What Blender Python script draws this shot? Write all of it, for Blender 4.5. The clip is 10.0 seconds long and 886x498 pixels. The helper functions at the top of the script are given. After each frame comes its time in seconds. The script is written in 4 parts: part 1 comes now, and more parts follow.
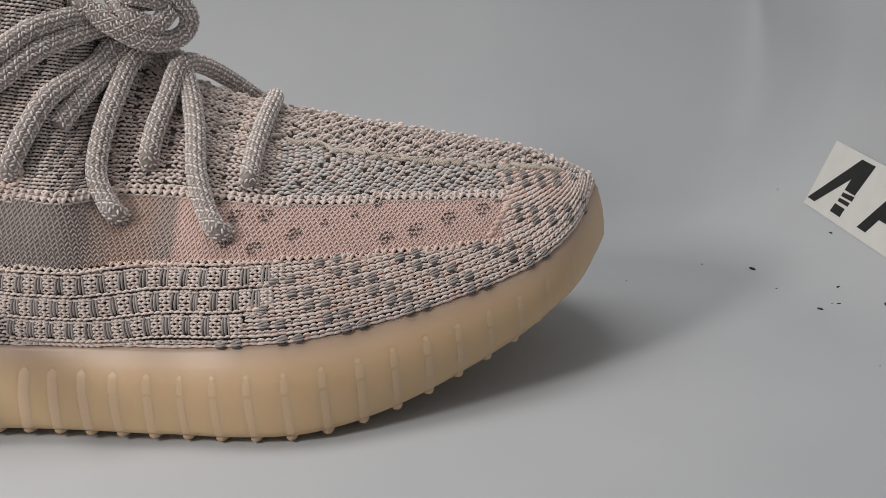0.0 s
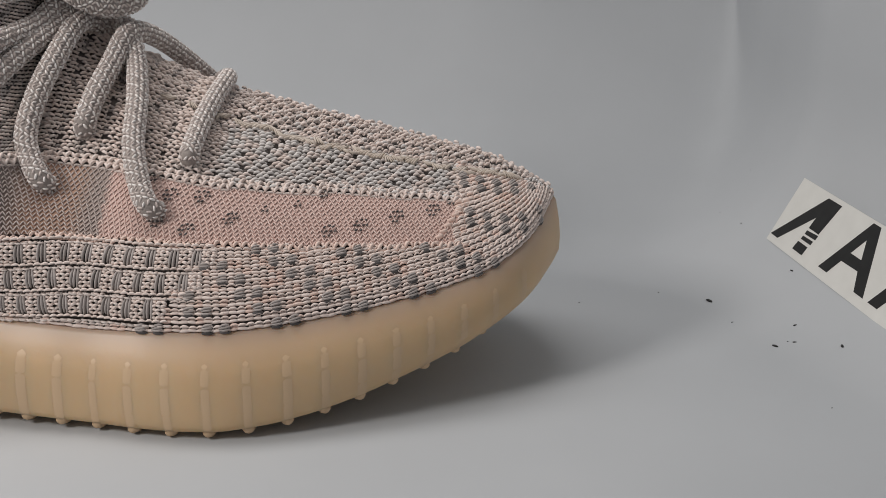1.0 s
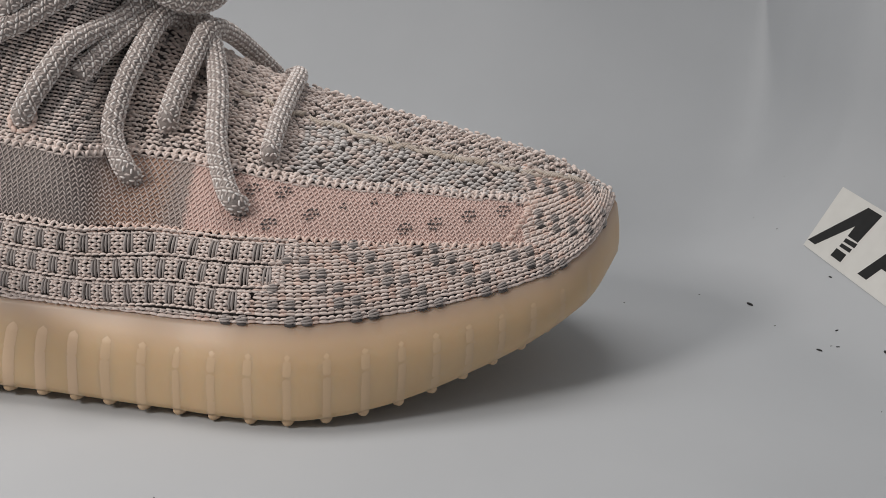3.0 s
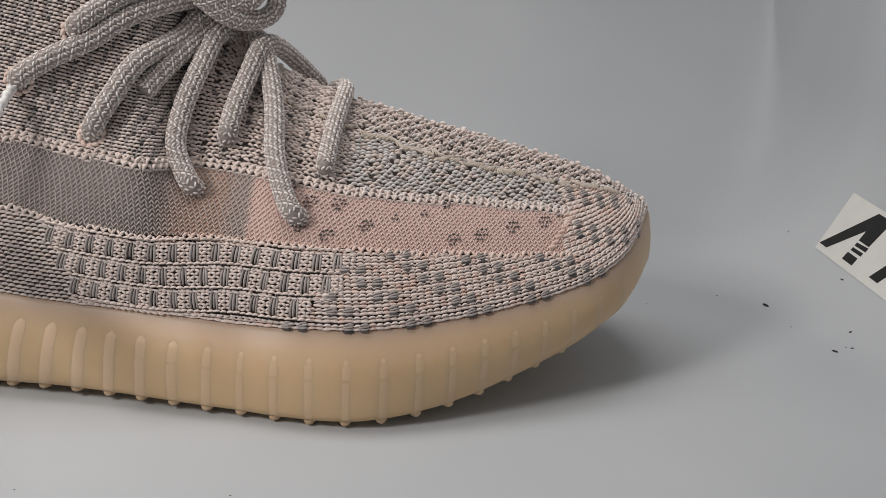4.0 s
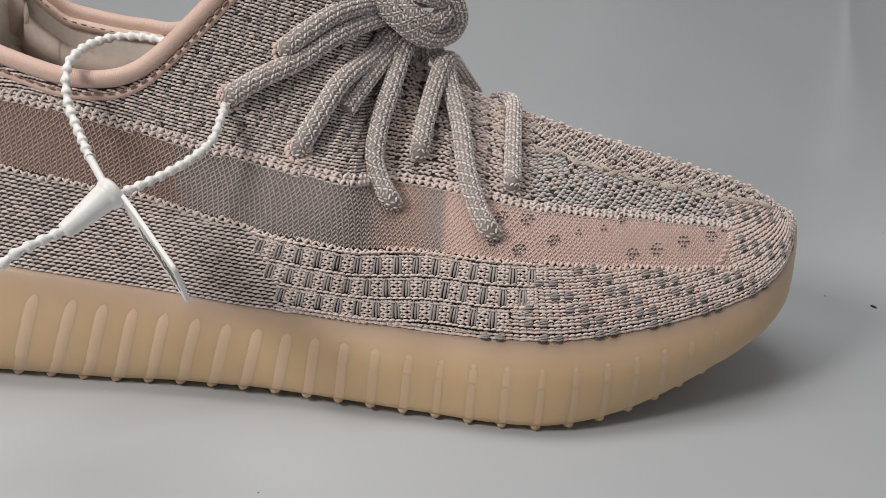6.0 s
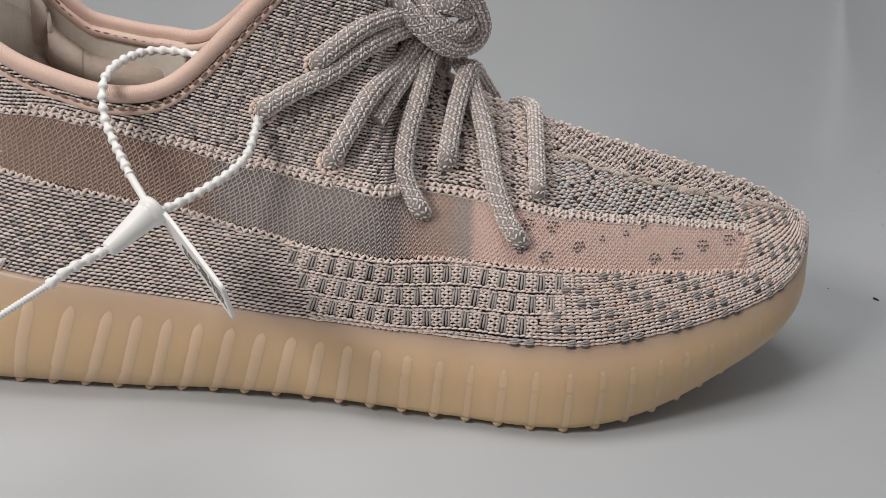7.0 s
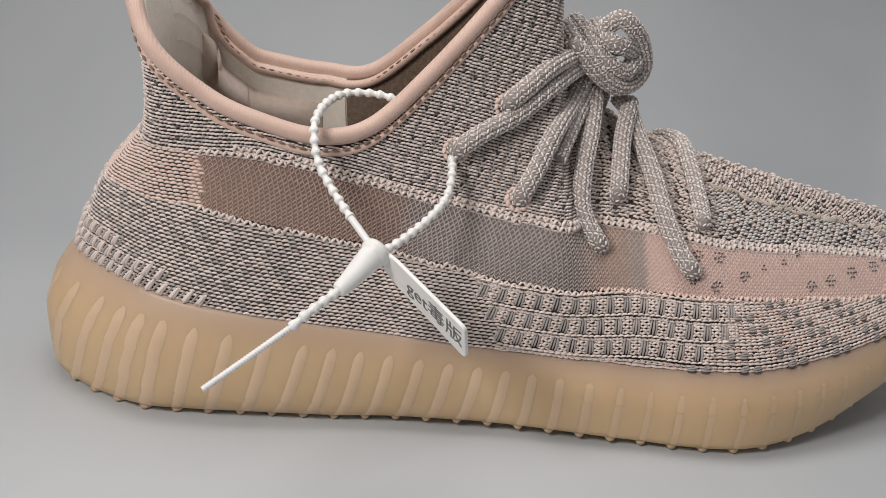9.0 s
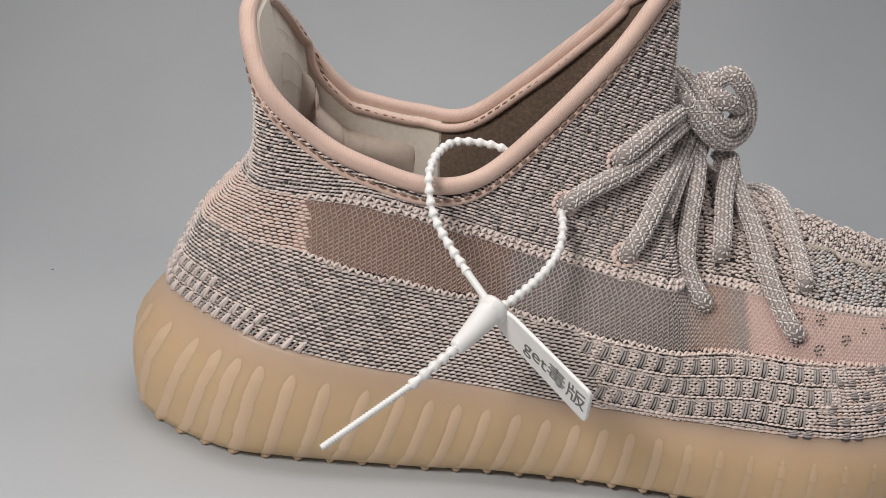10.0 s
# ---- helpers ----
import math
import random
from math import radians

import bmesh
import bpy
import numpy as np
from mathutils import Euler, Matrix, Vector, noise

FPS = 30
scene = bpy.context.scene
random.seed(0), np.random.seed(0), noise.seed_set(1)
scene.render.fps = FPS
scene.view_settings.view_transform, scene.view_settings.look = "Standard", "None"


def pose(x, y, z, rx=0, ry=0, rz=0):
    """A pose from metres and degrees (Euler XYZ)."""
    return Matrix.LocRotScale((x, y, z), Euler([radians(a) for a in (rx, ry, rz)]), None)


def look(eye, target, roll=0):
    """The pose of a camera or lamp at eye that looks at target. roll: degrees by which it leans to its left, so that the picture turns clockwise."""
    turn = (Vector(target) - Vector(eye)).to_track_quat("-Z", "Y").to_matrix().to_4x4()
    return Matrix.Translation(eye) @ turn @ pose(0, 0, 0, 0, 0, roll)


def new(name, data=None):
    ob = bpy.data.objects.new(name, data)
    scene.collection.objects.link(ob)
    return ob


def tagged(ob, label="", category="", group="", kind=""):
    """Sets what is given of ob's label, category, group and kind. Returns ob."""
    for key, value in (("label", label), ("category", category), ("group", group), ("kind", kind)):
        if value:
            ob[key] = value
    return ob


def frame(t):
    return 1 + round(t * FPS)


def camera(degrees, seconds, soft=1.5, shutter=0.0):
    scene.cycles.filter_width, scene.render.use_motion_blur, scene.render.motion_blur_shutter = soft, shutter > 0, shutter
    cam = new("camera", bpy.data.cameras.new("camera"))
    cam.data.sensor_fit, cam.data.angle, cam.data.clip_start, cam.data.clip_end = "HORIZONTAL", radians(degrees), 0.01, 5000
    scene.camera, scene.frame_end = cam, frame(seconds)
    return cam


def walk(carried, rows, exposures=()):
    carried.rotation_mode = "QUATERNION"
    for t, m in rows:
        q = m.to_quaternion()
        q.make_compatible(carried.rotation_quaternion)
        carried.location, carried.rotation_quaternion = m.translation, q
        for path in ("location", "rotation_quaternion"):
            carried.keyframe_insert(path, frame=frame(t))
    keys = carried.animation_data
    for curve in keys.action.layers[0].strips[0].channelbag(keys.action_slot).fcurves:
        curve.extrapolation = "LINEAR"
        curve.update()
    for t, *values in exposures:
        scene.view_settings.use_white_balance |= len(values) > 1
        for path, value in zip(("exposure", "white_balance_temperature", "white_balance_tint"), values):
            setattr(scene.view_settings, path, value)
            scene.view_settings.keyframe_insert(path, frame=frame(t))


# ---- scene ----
cam = camera(48.0, 10.0, soft=0.8)
PATH = [
    (0, (0.278, -0.28, 0.124), (0.102, 1.619, -0.475), -4.9),
    (0.5, (0.275, -0.269, 0.116), (0.112, 1.649, -0.427), -1.8),
    (1, (0.282, -0.268, 0.114), (0.176, 1.65, -0.442), 0.5),
    (1.5, (0.276, -0.267, 0.112), (0.178, 1.651, -0.448), 0.9),
    (2, (0.273, -0.268, 0.113), (0.182, 1.651, -0.444), 1.5),
    (2.5, (0.268, -0.271, 0.114), (0.184, 1.647, -0.448), 2.2),
    (3.8, (0.244, -0.287, 0.127), (0.195, 1.621, -0.473), 2.6),
    (4, (0.241, -0.289, 0.129), (0.205, 1.616, -0.479), 2.9),
    (4.5, (0.232, -0.292, 0.134), (0.219, 1.609, -0.488), 3.2),
    (5, (0.216, -0.296, 0.137), (0.218, 1.6, -0.499), 3.6),
    (5.5, (0.2, -0.301, 0.144), (0.214, 1.59, -0.505), 4.0),
    (5.7, (0.189, -0.3, 0.144), (0.21, 1.587, -0.518), 4.2),
    (7, (0.161, -0.302, 0.156), (0.248, 1.557, -0.576), 4.5),
    (7.5, (0.141, -0.307, 0.163), (0.255, 1.546, -0.58), 4.4),
    (8, (0.124, -0.307, 0.169), (0.262, 1.545, -0.575), 4.5),
    (8.5, (0.113, -0.307, 0.171), (0.272, 1.542, -0.575), 4.7),
    (9, (0.092, -0.306, 0.166), (0.269, 1.545, -0.57), 5.0),
    (9.5, (0.075, -0.307, 0.171), (0.264, 1.55, -0.549), 6.1),
    (10, (0.059, -0.295, 0.171), (0.249, 1.566, -0.537), 7.3),
]
walk(cam, [(t, look(eye, target, roll)) for t, eye, target, roll in PATH])

# ---- light ----
world = bpy.data.worlds.new("world")
scene.world = world
world.use_nodes = True
world.node_tree.nodes["Background"].inputs[0].default_value = (1.0, 0.965, 0.95, 1)
world.node_tree.nodes["Background"].inputs[1].default_value = 0.195


def area(name, eye, target, sx, sy, watts, colour, spread=180):
    lamp = bpy.data.lights.new(name, "AREA")
    lamp.shape, lamp.size, lamp.size_y, lamp.energy, lamp.color = "RECTANGLE", sx, sy, watts, colour
    lamp.spread = radians(spread)
    ob = new(name, lamp)
    ob.matrix_world = look(eye, target)
    return ob


area("top_lamp", (0.10, 0.03, 0.47), (0.11, -0.04, 0.0), 0.42, 0.20, 0.57, (1.0, 0.955, 0.92), 130)
area("side_lamp", (-0.20, -0.36, 0.42), (0.16, -0.02, 0.05), 0.15, 0.15, 0.73, (1.0, 0.945, 0.90), 110)


# ---- materials ----
class Nodes:
    """A node material with its Principled shader at hand."""

    def __init__(self, name):
        self.material = bpy.data.materials.new(name)
        self.material.use_nodes = True
        self.tree = self.material.node_tree
        self.shader = self.tree.nodes["Principled BSDF"]

    def add(self, kind, **settings):
        node = self.tree.nodes.new(kind)
        for key, value in settings.items():
            if key in node.inputs:
                node.inputs[key].default_value = value
        return node

    def link(self, a, b):
        self.tree.links.new(a, b)

    def ramp(self, source, stops):
        node = self.tree.nodes.new("ShaderNodeValToRGB")
        while len(node.color_ramp.elements) < len(stops):
            node.color_ramp.elements.new(0.5)
        for element, (place, colour) in zip(node.color_ramp.elements, stops):
            element.position, element.color = place, (*colour, 1)
        self.link(source, node.inputs[0])
        return node.outputs[0]

    def noise(self, scale, detail=3.0, stretch=None):
        coords = self.add("ShaderNodeTexCoord")
        out = coords.outputs["Object"]
        if stretch:
            mapping = self.add("ShaderNodeMapping")
            mapping.inputs["Scale"].default_value = stretch
            self.link(out, mapping.inputs[0])
            out = mapping.outputs[0]
        node = self.add("ShaderNodeTexNoise", Scale=scale, Detail=detail)
        self.link(out, node.inputs["Vector"])
        return node.outputs["Fac"]

    def bump(self, source, strength, distance):
        node = self.add("ShaderNodeBump", Strength=strength, Distance=distance)
        self.link(source, node.inputs["Height"])
        self.link(node.outputs[0], self.shader.inputs["Normal"])

    def colour(self, socket):
        self.link(socket, self.shader.inputs["Base Color"])


def plain(name, dark, light, rough=0.6, scale=300.0, bump=0.2, depth=0.0004, stretch=None, sheen=0.0):
    """A surface whose colour wanders between two tones, with fine relief."""
    n = Nodes(name)
    n.colour(n.ramp(n.noise(scale, 4.0, stretch), [(0.3, dark), (0.7, light)]))
    n.shader.inputs["Roughness"].default_value = rough
    n.shader.inputs["Sheen Weight"].default_value = sheen
    if bump:
        n.bump(n.noise(scale * 3, 2.0, stretch), bump, depth)
    return n.material


def thread(name, tones, rough=0.75, sheen=0.2):
    """Yarn: each stitch takes one of a few tones of its own."""
    n = Nodes(name)
    info = n.add("ShaderNodeNewGeometry")
    count = len(tones)
    n.colour(n.ramp(info.outputs["Random Per Island"], [(k / max(count - 1, 1), tone) for k, tone in enumerate(tones)]))
    n.shader.inputs["Roughness"].default_value = rough
    n.shader.inputs["Sheen Weight"].default_value = sheen
    n.bump(n.noise(5000.0, 1.0), 0.25, 0.0001)
    return n.material


def gum(name, dark, light, amount):
    n = Nodes(name)
    tone = n.ramp(n.noise(40.0, 3.0), [(0.3, dark), (0.7, light)])
    # painted tint near the lip, in place of knit seen through thin rubber
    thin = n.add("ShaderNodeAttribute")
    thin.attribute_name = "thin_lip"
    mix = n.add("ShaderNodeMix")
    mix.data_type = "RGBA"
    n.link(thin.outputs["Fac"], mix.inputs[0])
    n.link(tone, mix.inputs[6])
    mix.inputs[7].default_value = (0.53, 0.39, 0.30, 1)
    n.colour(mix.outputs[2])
    n.shader.inputs["Roughness"].default_value = 0.42
    n.shader.inputs["Subsurface Weight"].default_value = amount
    n.shader.inputs["Subsurface Radius"].default_value = (0.0065, 0.0045, 0.003)
    n.shader.inputs["Subsurface Scale"].default_value = 1.0
    n.bump(n.noise(900.0, 3.0), 0.06, 0.0003)
    return n.material


def paper_sheet():
    n = Nodes("white_sheet")
    n.colour(n.ramp(n.noise(9.0, 5.0), [(0.25, (0.47, 0.495, 0.52)), (0.75, (0.525, 0.55, 0.575))]))
    n.shader.inputs["Roughness"].default_value = 0.7
    n.bump(n.noise(60.0, 2.0), 0.05, 0.001)
    return n.material


SHEET = paper_sheet()
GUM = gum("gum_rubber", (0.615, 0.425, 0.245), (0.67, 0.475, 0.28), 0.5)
GUM_RIB = gum("milky_gum_rubber", (0.635, 0.452, 0.298), (0.69, 0.50, 0.335), 0.0)
GUM_SKIN = gum("gum_rubber_skin", (0.61, 0.43, 0.268), (0.66, 0.475, 0.30), 0.0)
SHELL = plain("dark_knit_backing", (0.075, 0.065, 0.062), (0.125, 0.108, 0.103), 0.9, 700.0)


def twill():
    n = Nodes("peach_twill_binding")
    n.colour(n.ramp(n.noise(120.0, 4.0), [(0.3, (0.62, 0.435, 0.36)), (0.7, (0.69, 0.50, 0.42))]))
    n.shader.inputs["Roughness"].default_value = 0.55
    n.shader.inputs["Sheen Weight"].default_value = 0.2
    coords = n.add("ShaderNodeTexCoord")
    turned = n.add("ShaderNodeMapping")
    turned.inputs["Rotation"].default_value = (0, radians(35), radians(20))
    wave = n.add("ShaderNodeTexWave", Scale=760.0, Distortion=0.6)
    n.link(coords.outputs["Object"], turned.inputs[0])
    n.link(turned.outputs[0], wave.inputs["Vector"])
    n.bump(wave.outputs["Fac"], 0.4, 0.00015)
    return n.material


BINDING = twill()
LINING = plain("cream_lining", (0.74, 0.67, 0.59), (0.81, 0.74, 0.66), 0.8, 600.0, 0.3, 0.0003)
PAD = plain("beige_heel_padding", (0.58, 0.48, 0.41), (0.66, 0.55, 0.48), 0.85, 500.0, 0.3, 0.0003)


# ---- helpers of this place ----
def smooth_list(rows, count):
    """Catmull-Rom through rows, evenly resampled by row number; gives count rows."""
    p = np.array(rows, float)
    p = np.vstack([2 * p[0] - p[1], p, 2 * p[-1] - p[-2]])
    s = np.linspace(0, len(rows) - 1, count)
    i = np.minimum(s.astype(int), len(rows) - 2)
    f = (s - i)[:, None]
    a, b, c, d = p[i], p[i + 1], p[i + 2], p[i + 3]
    return 0.5 * (2 * b + (c - a) * f + (2 * a - 5 * b + 4 * c - d) * f ** 2 + (3 * b - a - 3 * c + d) * f ** 3)


def even(points, count, closed=False):
    """The same line with count points at even steps of its length."""
    p = np.array(points, float)
    if closed:
        p = np.vstack([p, p[:1]])
    length = np.r_[0, np.cumsum(np.linalg.norm(np.diff(p, axis=0), axis=1))]
    s = np.linspace(0, length[-1], count + 1)[:-1] if closed else np.linspace(0, length[-1], count)
    return np.stack([np.interp(s, length, p[:, k]) for k in range(3)], 1)


def grid_mesh(name, points, closed_u=False, closed_v=False):
    """A mesh over a grid of points (rows, columns, 3)."""
    nu, nv = points.shape[:2]
    faces = []
    for a in range(nu if closed_u else nu - 1):
        for b in range(nv if closed_v else nv - 1):
            c, d = (a + 1) % nu, (b + 1) % nv
            faces.append((a * nv + b, c * nv + b, c * nv + d, a * nv + d))
    mesh = bpy.data.meshes.new(name)
    mesh.from_pydata(points.reshape(-1, 3).tolist(), [], faces)
    mesh.polygons.foreach_set("use_smooth", [True] * len(faces))
    return mesh


def put_part(name, mesh, material, parent=None, label=""):
    """Links a mesh as one part under a thing."""
    ob = new(name, mesh)
    if material:
        mesh.materials.append(material)
    ob.parent = parent
    if label:
        ob["label"] = label
    return ob


def tube_points(path, radius, sides=10, flat=1.0):
    """Rings round a line: (rings, sides, 3). radius: a number or one for each ring."""
    p = np.array(path, float)
    t = np.gradient(p, axis=0)
    t /= np.linalg.norm(t, axis=1)[:, None] + 1e-12
    r = np.broadcast_to(radius, len(p))
    n = np.cross(t[0], (0.3, 0.1, 1.0))
    rings = []
    for k in range(len(p)):
        n = n - t[k] * (n @ t[k])
        n /= np.linalg.norm(n) + 1e-12
        b = np.cross(t[k], n)
        ang = np.linspace(0, 2 * np.pi, sides, endpoint=False)
        rings.append(p[k] + r[k] * (np.cos(ang)[:, None] * n + flat * np.sin(ang)[:, None] * b))
    return np.array(rings)


def tube_mesh(name, path, radius, sides=10, flat=1.0):
    """A closed tube with rounded ends."""
    rings = tube_points(path, radius, sides, flat)
    first, last = np.repeat(np.mean(rings[:1], 1)[:, None], sides, 1), np.repeat(np.mean(rings[-1:], 1)[:, None], sides, 1)
    return grid_mesh(name, np.concatenate([first, rings, last]), closed_v=True)


# ---- the white sheet: floor that sweeps up into a back and a side wall ----
def rise(d, radius):
    """Run and height of a quarter-round sweep after d metres of sheet."""
    if d <= 0:
        return d, 0.0
    if d < radius * math.pi / 2:
        return radius * math.sin(d / radius), radius * (1 - math.cos(d / radius))
    return radius, radius + d - radius * math.pi / 2


BACK, SIDE, R_BACK, R_SIDE = 0.115, 0.332, 0.17, 0.07


def side_start(y):
    """Where the floor starts to curve up into the side wall."""
    return SIDE + 0.35 * min(max(0.12 - y, 0.0), 0.3)


def build_sheet():
    xs = np.r_[np.linspace(-1.4, SIDE, 30), SIDE + np.linspace(0.005, 0.75, 90)]
    ys = np.r_[np.linspace(-1.4, BACK, 26), BACK + np.linspace(0.008, 1.0, 90)]
    pts = np.zeros((len(xs), len(ys), 3))
    for i, a in enumerate(xs):
        for j, b in enumerate(ys):
            py, qz = rise(b - BACK, R_BACK)
            start = side_start(BACK + py)
            px, pz = rise(a - SIDE, R_SIDE)
            if a < SIDE:
                px = -(SIDE - a) * (start + 1.4) / (SIDE + 1.4)
            soft = (pz ** 4 + qz ** 4) ** 0.25
            pts[i, j] = (start + px, BACK + py, soft)
    ob = put_part("ground", grid_mesh("ground", pts), SHEET)
    tagged(ob, "white paper sheet sweeping up into a back wall", "backdrop sheet", kind="structure")


build_sheet()

# ---- sneaker: curves that shape it ----
# where knit meets sole, from heel round the outer side to the toe
EDGE = [(.004, .002, .0435), (.008, -.013, .0425), (.028, -.031, .0405), (.044, -.037, .038), (.062, -.039, .0355), (.085, -.0375, .0325),
        (.105, -.0365, .030), (.125, -.0375, .028), (.143, -.0385, .027), (.155, -.0393, .0267), (.163, -.040, .0263), (.172, -.041, .026),
        (.184, -.042, .0255), (.200, -.044, .026), (.218, -.043, .0263), (.239, -.0365, .028), (.260, -.028, .031), (.278, -.018, .035),
        (.290, -.006, .041), (.2975, .012, .0495)]
# collar line, then the middle of the throat and vamp down to the toe
CREST = [(.0265, .002, .132), (.0258, -.013, .1245), (.033, -.0250, .109), (.049, -.0275, .0965), (.063, -.0295, .0912), (.080, -.0305, .0878),
         (.095, -.0265, .0906), (.112, -.0225, .107), (.130, -.016, .128), (.146, -.004, .148), (.1515, .010, .125), (.157, .015, .104),
         (.176, .020, .0888), (.198, .023, .0788), (.220, .025, .0723), (.242, .024, .0674), (.263, .021, .0628), (.281, .017, .0588),
         (.2910, .013, .0542), (.2960, .012, .0515)]
# middle line of the shoe at those stations, for the inner side
MIDDLE = [.002, .002, .002, .002, .002, .001, .001, .001, .003, .005, .006, .007, .008, .009, .011, .012, .013, .014, .014, .012]
# how far the sole stands out beyond the knit, at its middle and at its tread
BULGE = [.011, .010, .007, .005, .004, .0045, .005, .005, .005, .0055, .006, .006, .006, .0065, .007, .0065, .005, .004, .003, .003]
TREAD = [.0085, .008, .004, -.0002, -.002, .000, .001, .002, .003, .004, .0045, .005, .005, .005, .006, .005, .0015, -.001, -.004, -.007]
# profiles of the side wall: share of the overhang left at five heights
HEEL_WALL, SIDE_WALL, QUARTER_WALL = (1, .60, -.12, -.24, 0), (1, .72, .42, .12, 0), (1, .90, .36, .14, 0)
N_U, N_V = 420, 90


def sole_bottom(x):
    return float(np.interp(x, [-.01, .0, .012, .03, .09, .13, .17, .19, .205, .216, .228, .238, .25, .262, .274, .285, .295, .305],
                           [.003, .001, 0, 0, 0, .0015, .0010, .0002, 0, .0004, .0016, .0033, .0062, .0098, .0140, .0190, .0265, .038]))


def wall_share(profile, z):
    """Smooth share of the overhang at height share z."""
    knots = np.linspace(0, 1, 5)
    slope = np.gradient(np.array(profile, float), knots)
    i = np.clip((z * 4).astype(int), 0, 3)
    f = z * 4 - i
    p = np.array(profile, float)
    return ((2 * f ** 3 - 3 * f ** 2 + 1) * p[i] + (f ** 3 - 2 * f ** 2 + f) * slope[i] / 4
            + (-2 * f ** 3 + 3 * f ** 2) * p[i + 1] + (f ** 3 - f ** 2) * slope[i + 1] / 4)


def half(side):
    """The knit surface of one side: (N_U, N_V, 3). side: -1 outer, 1 inner."""
    edge, crest = smooth_list(EDGE, N_U), smooth_list(CREST, N_U)
    mid = smooth_list([(m, 0, 0) for m in MIDDLE], N_U)[:, 0]
    station = np.linspace(0, len(EDGE) - 1, N_U)
    if side > 0:
        low = np.clip(1 - abs(station - 5) / 4, 0, 1)
        edge[:, 1] = 2 * mid - edge[:, 1]
        collar = np.clip((10 - station) / 1.5, 0, 1)
        crest[:, 1] = crest[:, 1] * (1 - collar) + (0.003 - crest[:, 1]) * collar
        crest[:, 2] += 0.006 * low
        tab = np.clip(1 - abs(station - 1.8) / 1.7, 0, 1)
        crest[:, 0] += 0.006 * tab
        crest[:, 2] += 0.004 * tab
    zed = np.sin(np.linspace(0, 1, N_V) * np.pi / 2)
    out = np.zeros((N_U, N_V, 3))
    for k in range(N_U):
        s = station[k]
        power = np.interp(s, [10, 13, 15, 17, 19], [1.35, 1.5, 1.4, 1.35, 1.6])
        vamp = (1 - zed ** power) ** (1 / power)
        a = np.interp(s, [1.2, 3.2], [0, 1])
        b = np.interp(s, [5.5, 7.5], [0, 1])
        wall = (1 - a) * wall_share(HEEL_WALL, zed) + a * ((1 - b) * wall_share(SIDE_WALL, zed) + b * wall_share(QUARTER_WALL, zed))
        c = np.interp(s, [8.5, 12.5], [0, 1])
        share = (1 - c) * wall + c * vamp
        out[k, :, :2] = crest[k, :2] + (edge[k, :2] - crest[k, :2]) * share[:, None]
        out[k, :, 2] = edge[k, 2] + (crest[k, 2] - edge[k, 2]) * zed
    return out


OUTER, INNER = half(-1), half(1)


def normals(p, flip):
    n = np.cross(np.gradient(p, axis=0), np.gradient(p, axis=1))
    n /= np.linalg.norm(n, axis=2)[:, :, None] + 1e-12
    return n * flip


OUTER_N, INNER_N = normals(OUTER, 1), normals(INNER, -1)

sneaker = tagged(new("sneaker"), "beige and grey knit sneaker on a translucent gum sole", "sneaker")
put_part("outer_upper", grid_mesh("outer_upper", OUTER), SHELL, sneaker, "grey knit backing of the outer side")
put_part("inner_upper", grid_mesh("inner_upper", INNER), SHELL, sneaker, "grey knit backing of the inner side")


# ---- sole ----
def sole_loop():
    """Edge, outward way, bulge and tread reach all the way round."""
    n = 160
    edge = smooth_list(EDGE, n)
    mid = smooth_list([(m, 0, 0) for m in MIDDLE], n)[:, 0]
    rest = smooth_list([(a, b, 0) for a, b in zip(BULGE, TREAD)], n)
    back = edge.copy()
    back[:, 1] = 2 * mid - back[:, 1]
    loop = np.vstack([edge, back[::-1][1:-1]])
    reach = np.vstack([rest, rest[::-1][1:-1]])
    t = np.roll(loop, -2, 0) - np.roll(loop, 2, 0)
    way = np.stack([t[:, 1], -t[:, 0], 0 * t[:, 0]], 1)
    for _ in range(6):
        way = (way + np.roll(way, 1, 0) + np.roll(way, -1, 0)) / 3
    way /= np.linalg.norm(way, axis=1)[:, None]
    return loop, way, reach


LOOP, WAY, REACH = sole_loop()


def sole_ring(k):
    """The sole's profile at a place on its loop, from the lip down to the middle of the tread."""
    e, w, (bulge, tread) = LOOP[k], WAY[k], REACH[k][:2]
    low = sole_bottom((e + w * tread)[0]) + 0.0016
    top = e[2]
    rows = [(-.004, top - .001), (-.0012, top + .0004), (.0006, top + .0002), (.0014, top - .001)]
    for f in (0.12, 0.28, 0.45, 0.62, 0.78, 0.9, 0.97):
        belly = math.sin(min(f / 0.5, 1) * math.pi / 2)
        fall = max(0.0, (f - 0.5) / 0.5)
        rows.append((.0014 + (bulge - .0014) * belly + (tread - bulge) * fall ** 3.0, top - .001 + (low - top + .001) * f))
    rows.append((tread - .0025, low))
    rows.append((tread - .012, low))
    return [e + w * a + np.array((0, 0, z - e[2])) for a, z in rows]


def build_sole():
    rings = np.array([sole_ring(k) for k in range(len(LOOP))])
    centre = np.repeat(np.array([[(p[-1][0] * 0.9 + 0.015, 0.006, p[-1][2])] for p in rings]), 1, 1)
    mesh = grid_mesh("sole", np.concatenate([rings, centre], 1), closed_u=True)
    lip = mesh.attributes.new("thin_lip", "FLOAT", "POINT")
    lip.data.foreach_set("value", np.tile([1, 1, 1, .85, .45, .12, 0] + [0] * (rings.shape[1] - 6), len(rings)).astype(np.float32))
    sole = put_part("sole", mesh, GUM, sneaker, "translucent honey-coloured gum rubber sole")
    return sole, rings


sole, RINGS = build_sole()


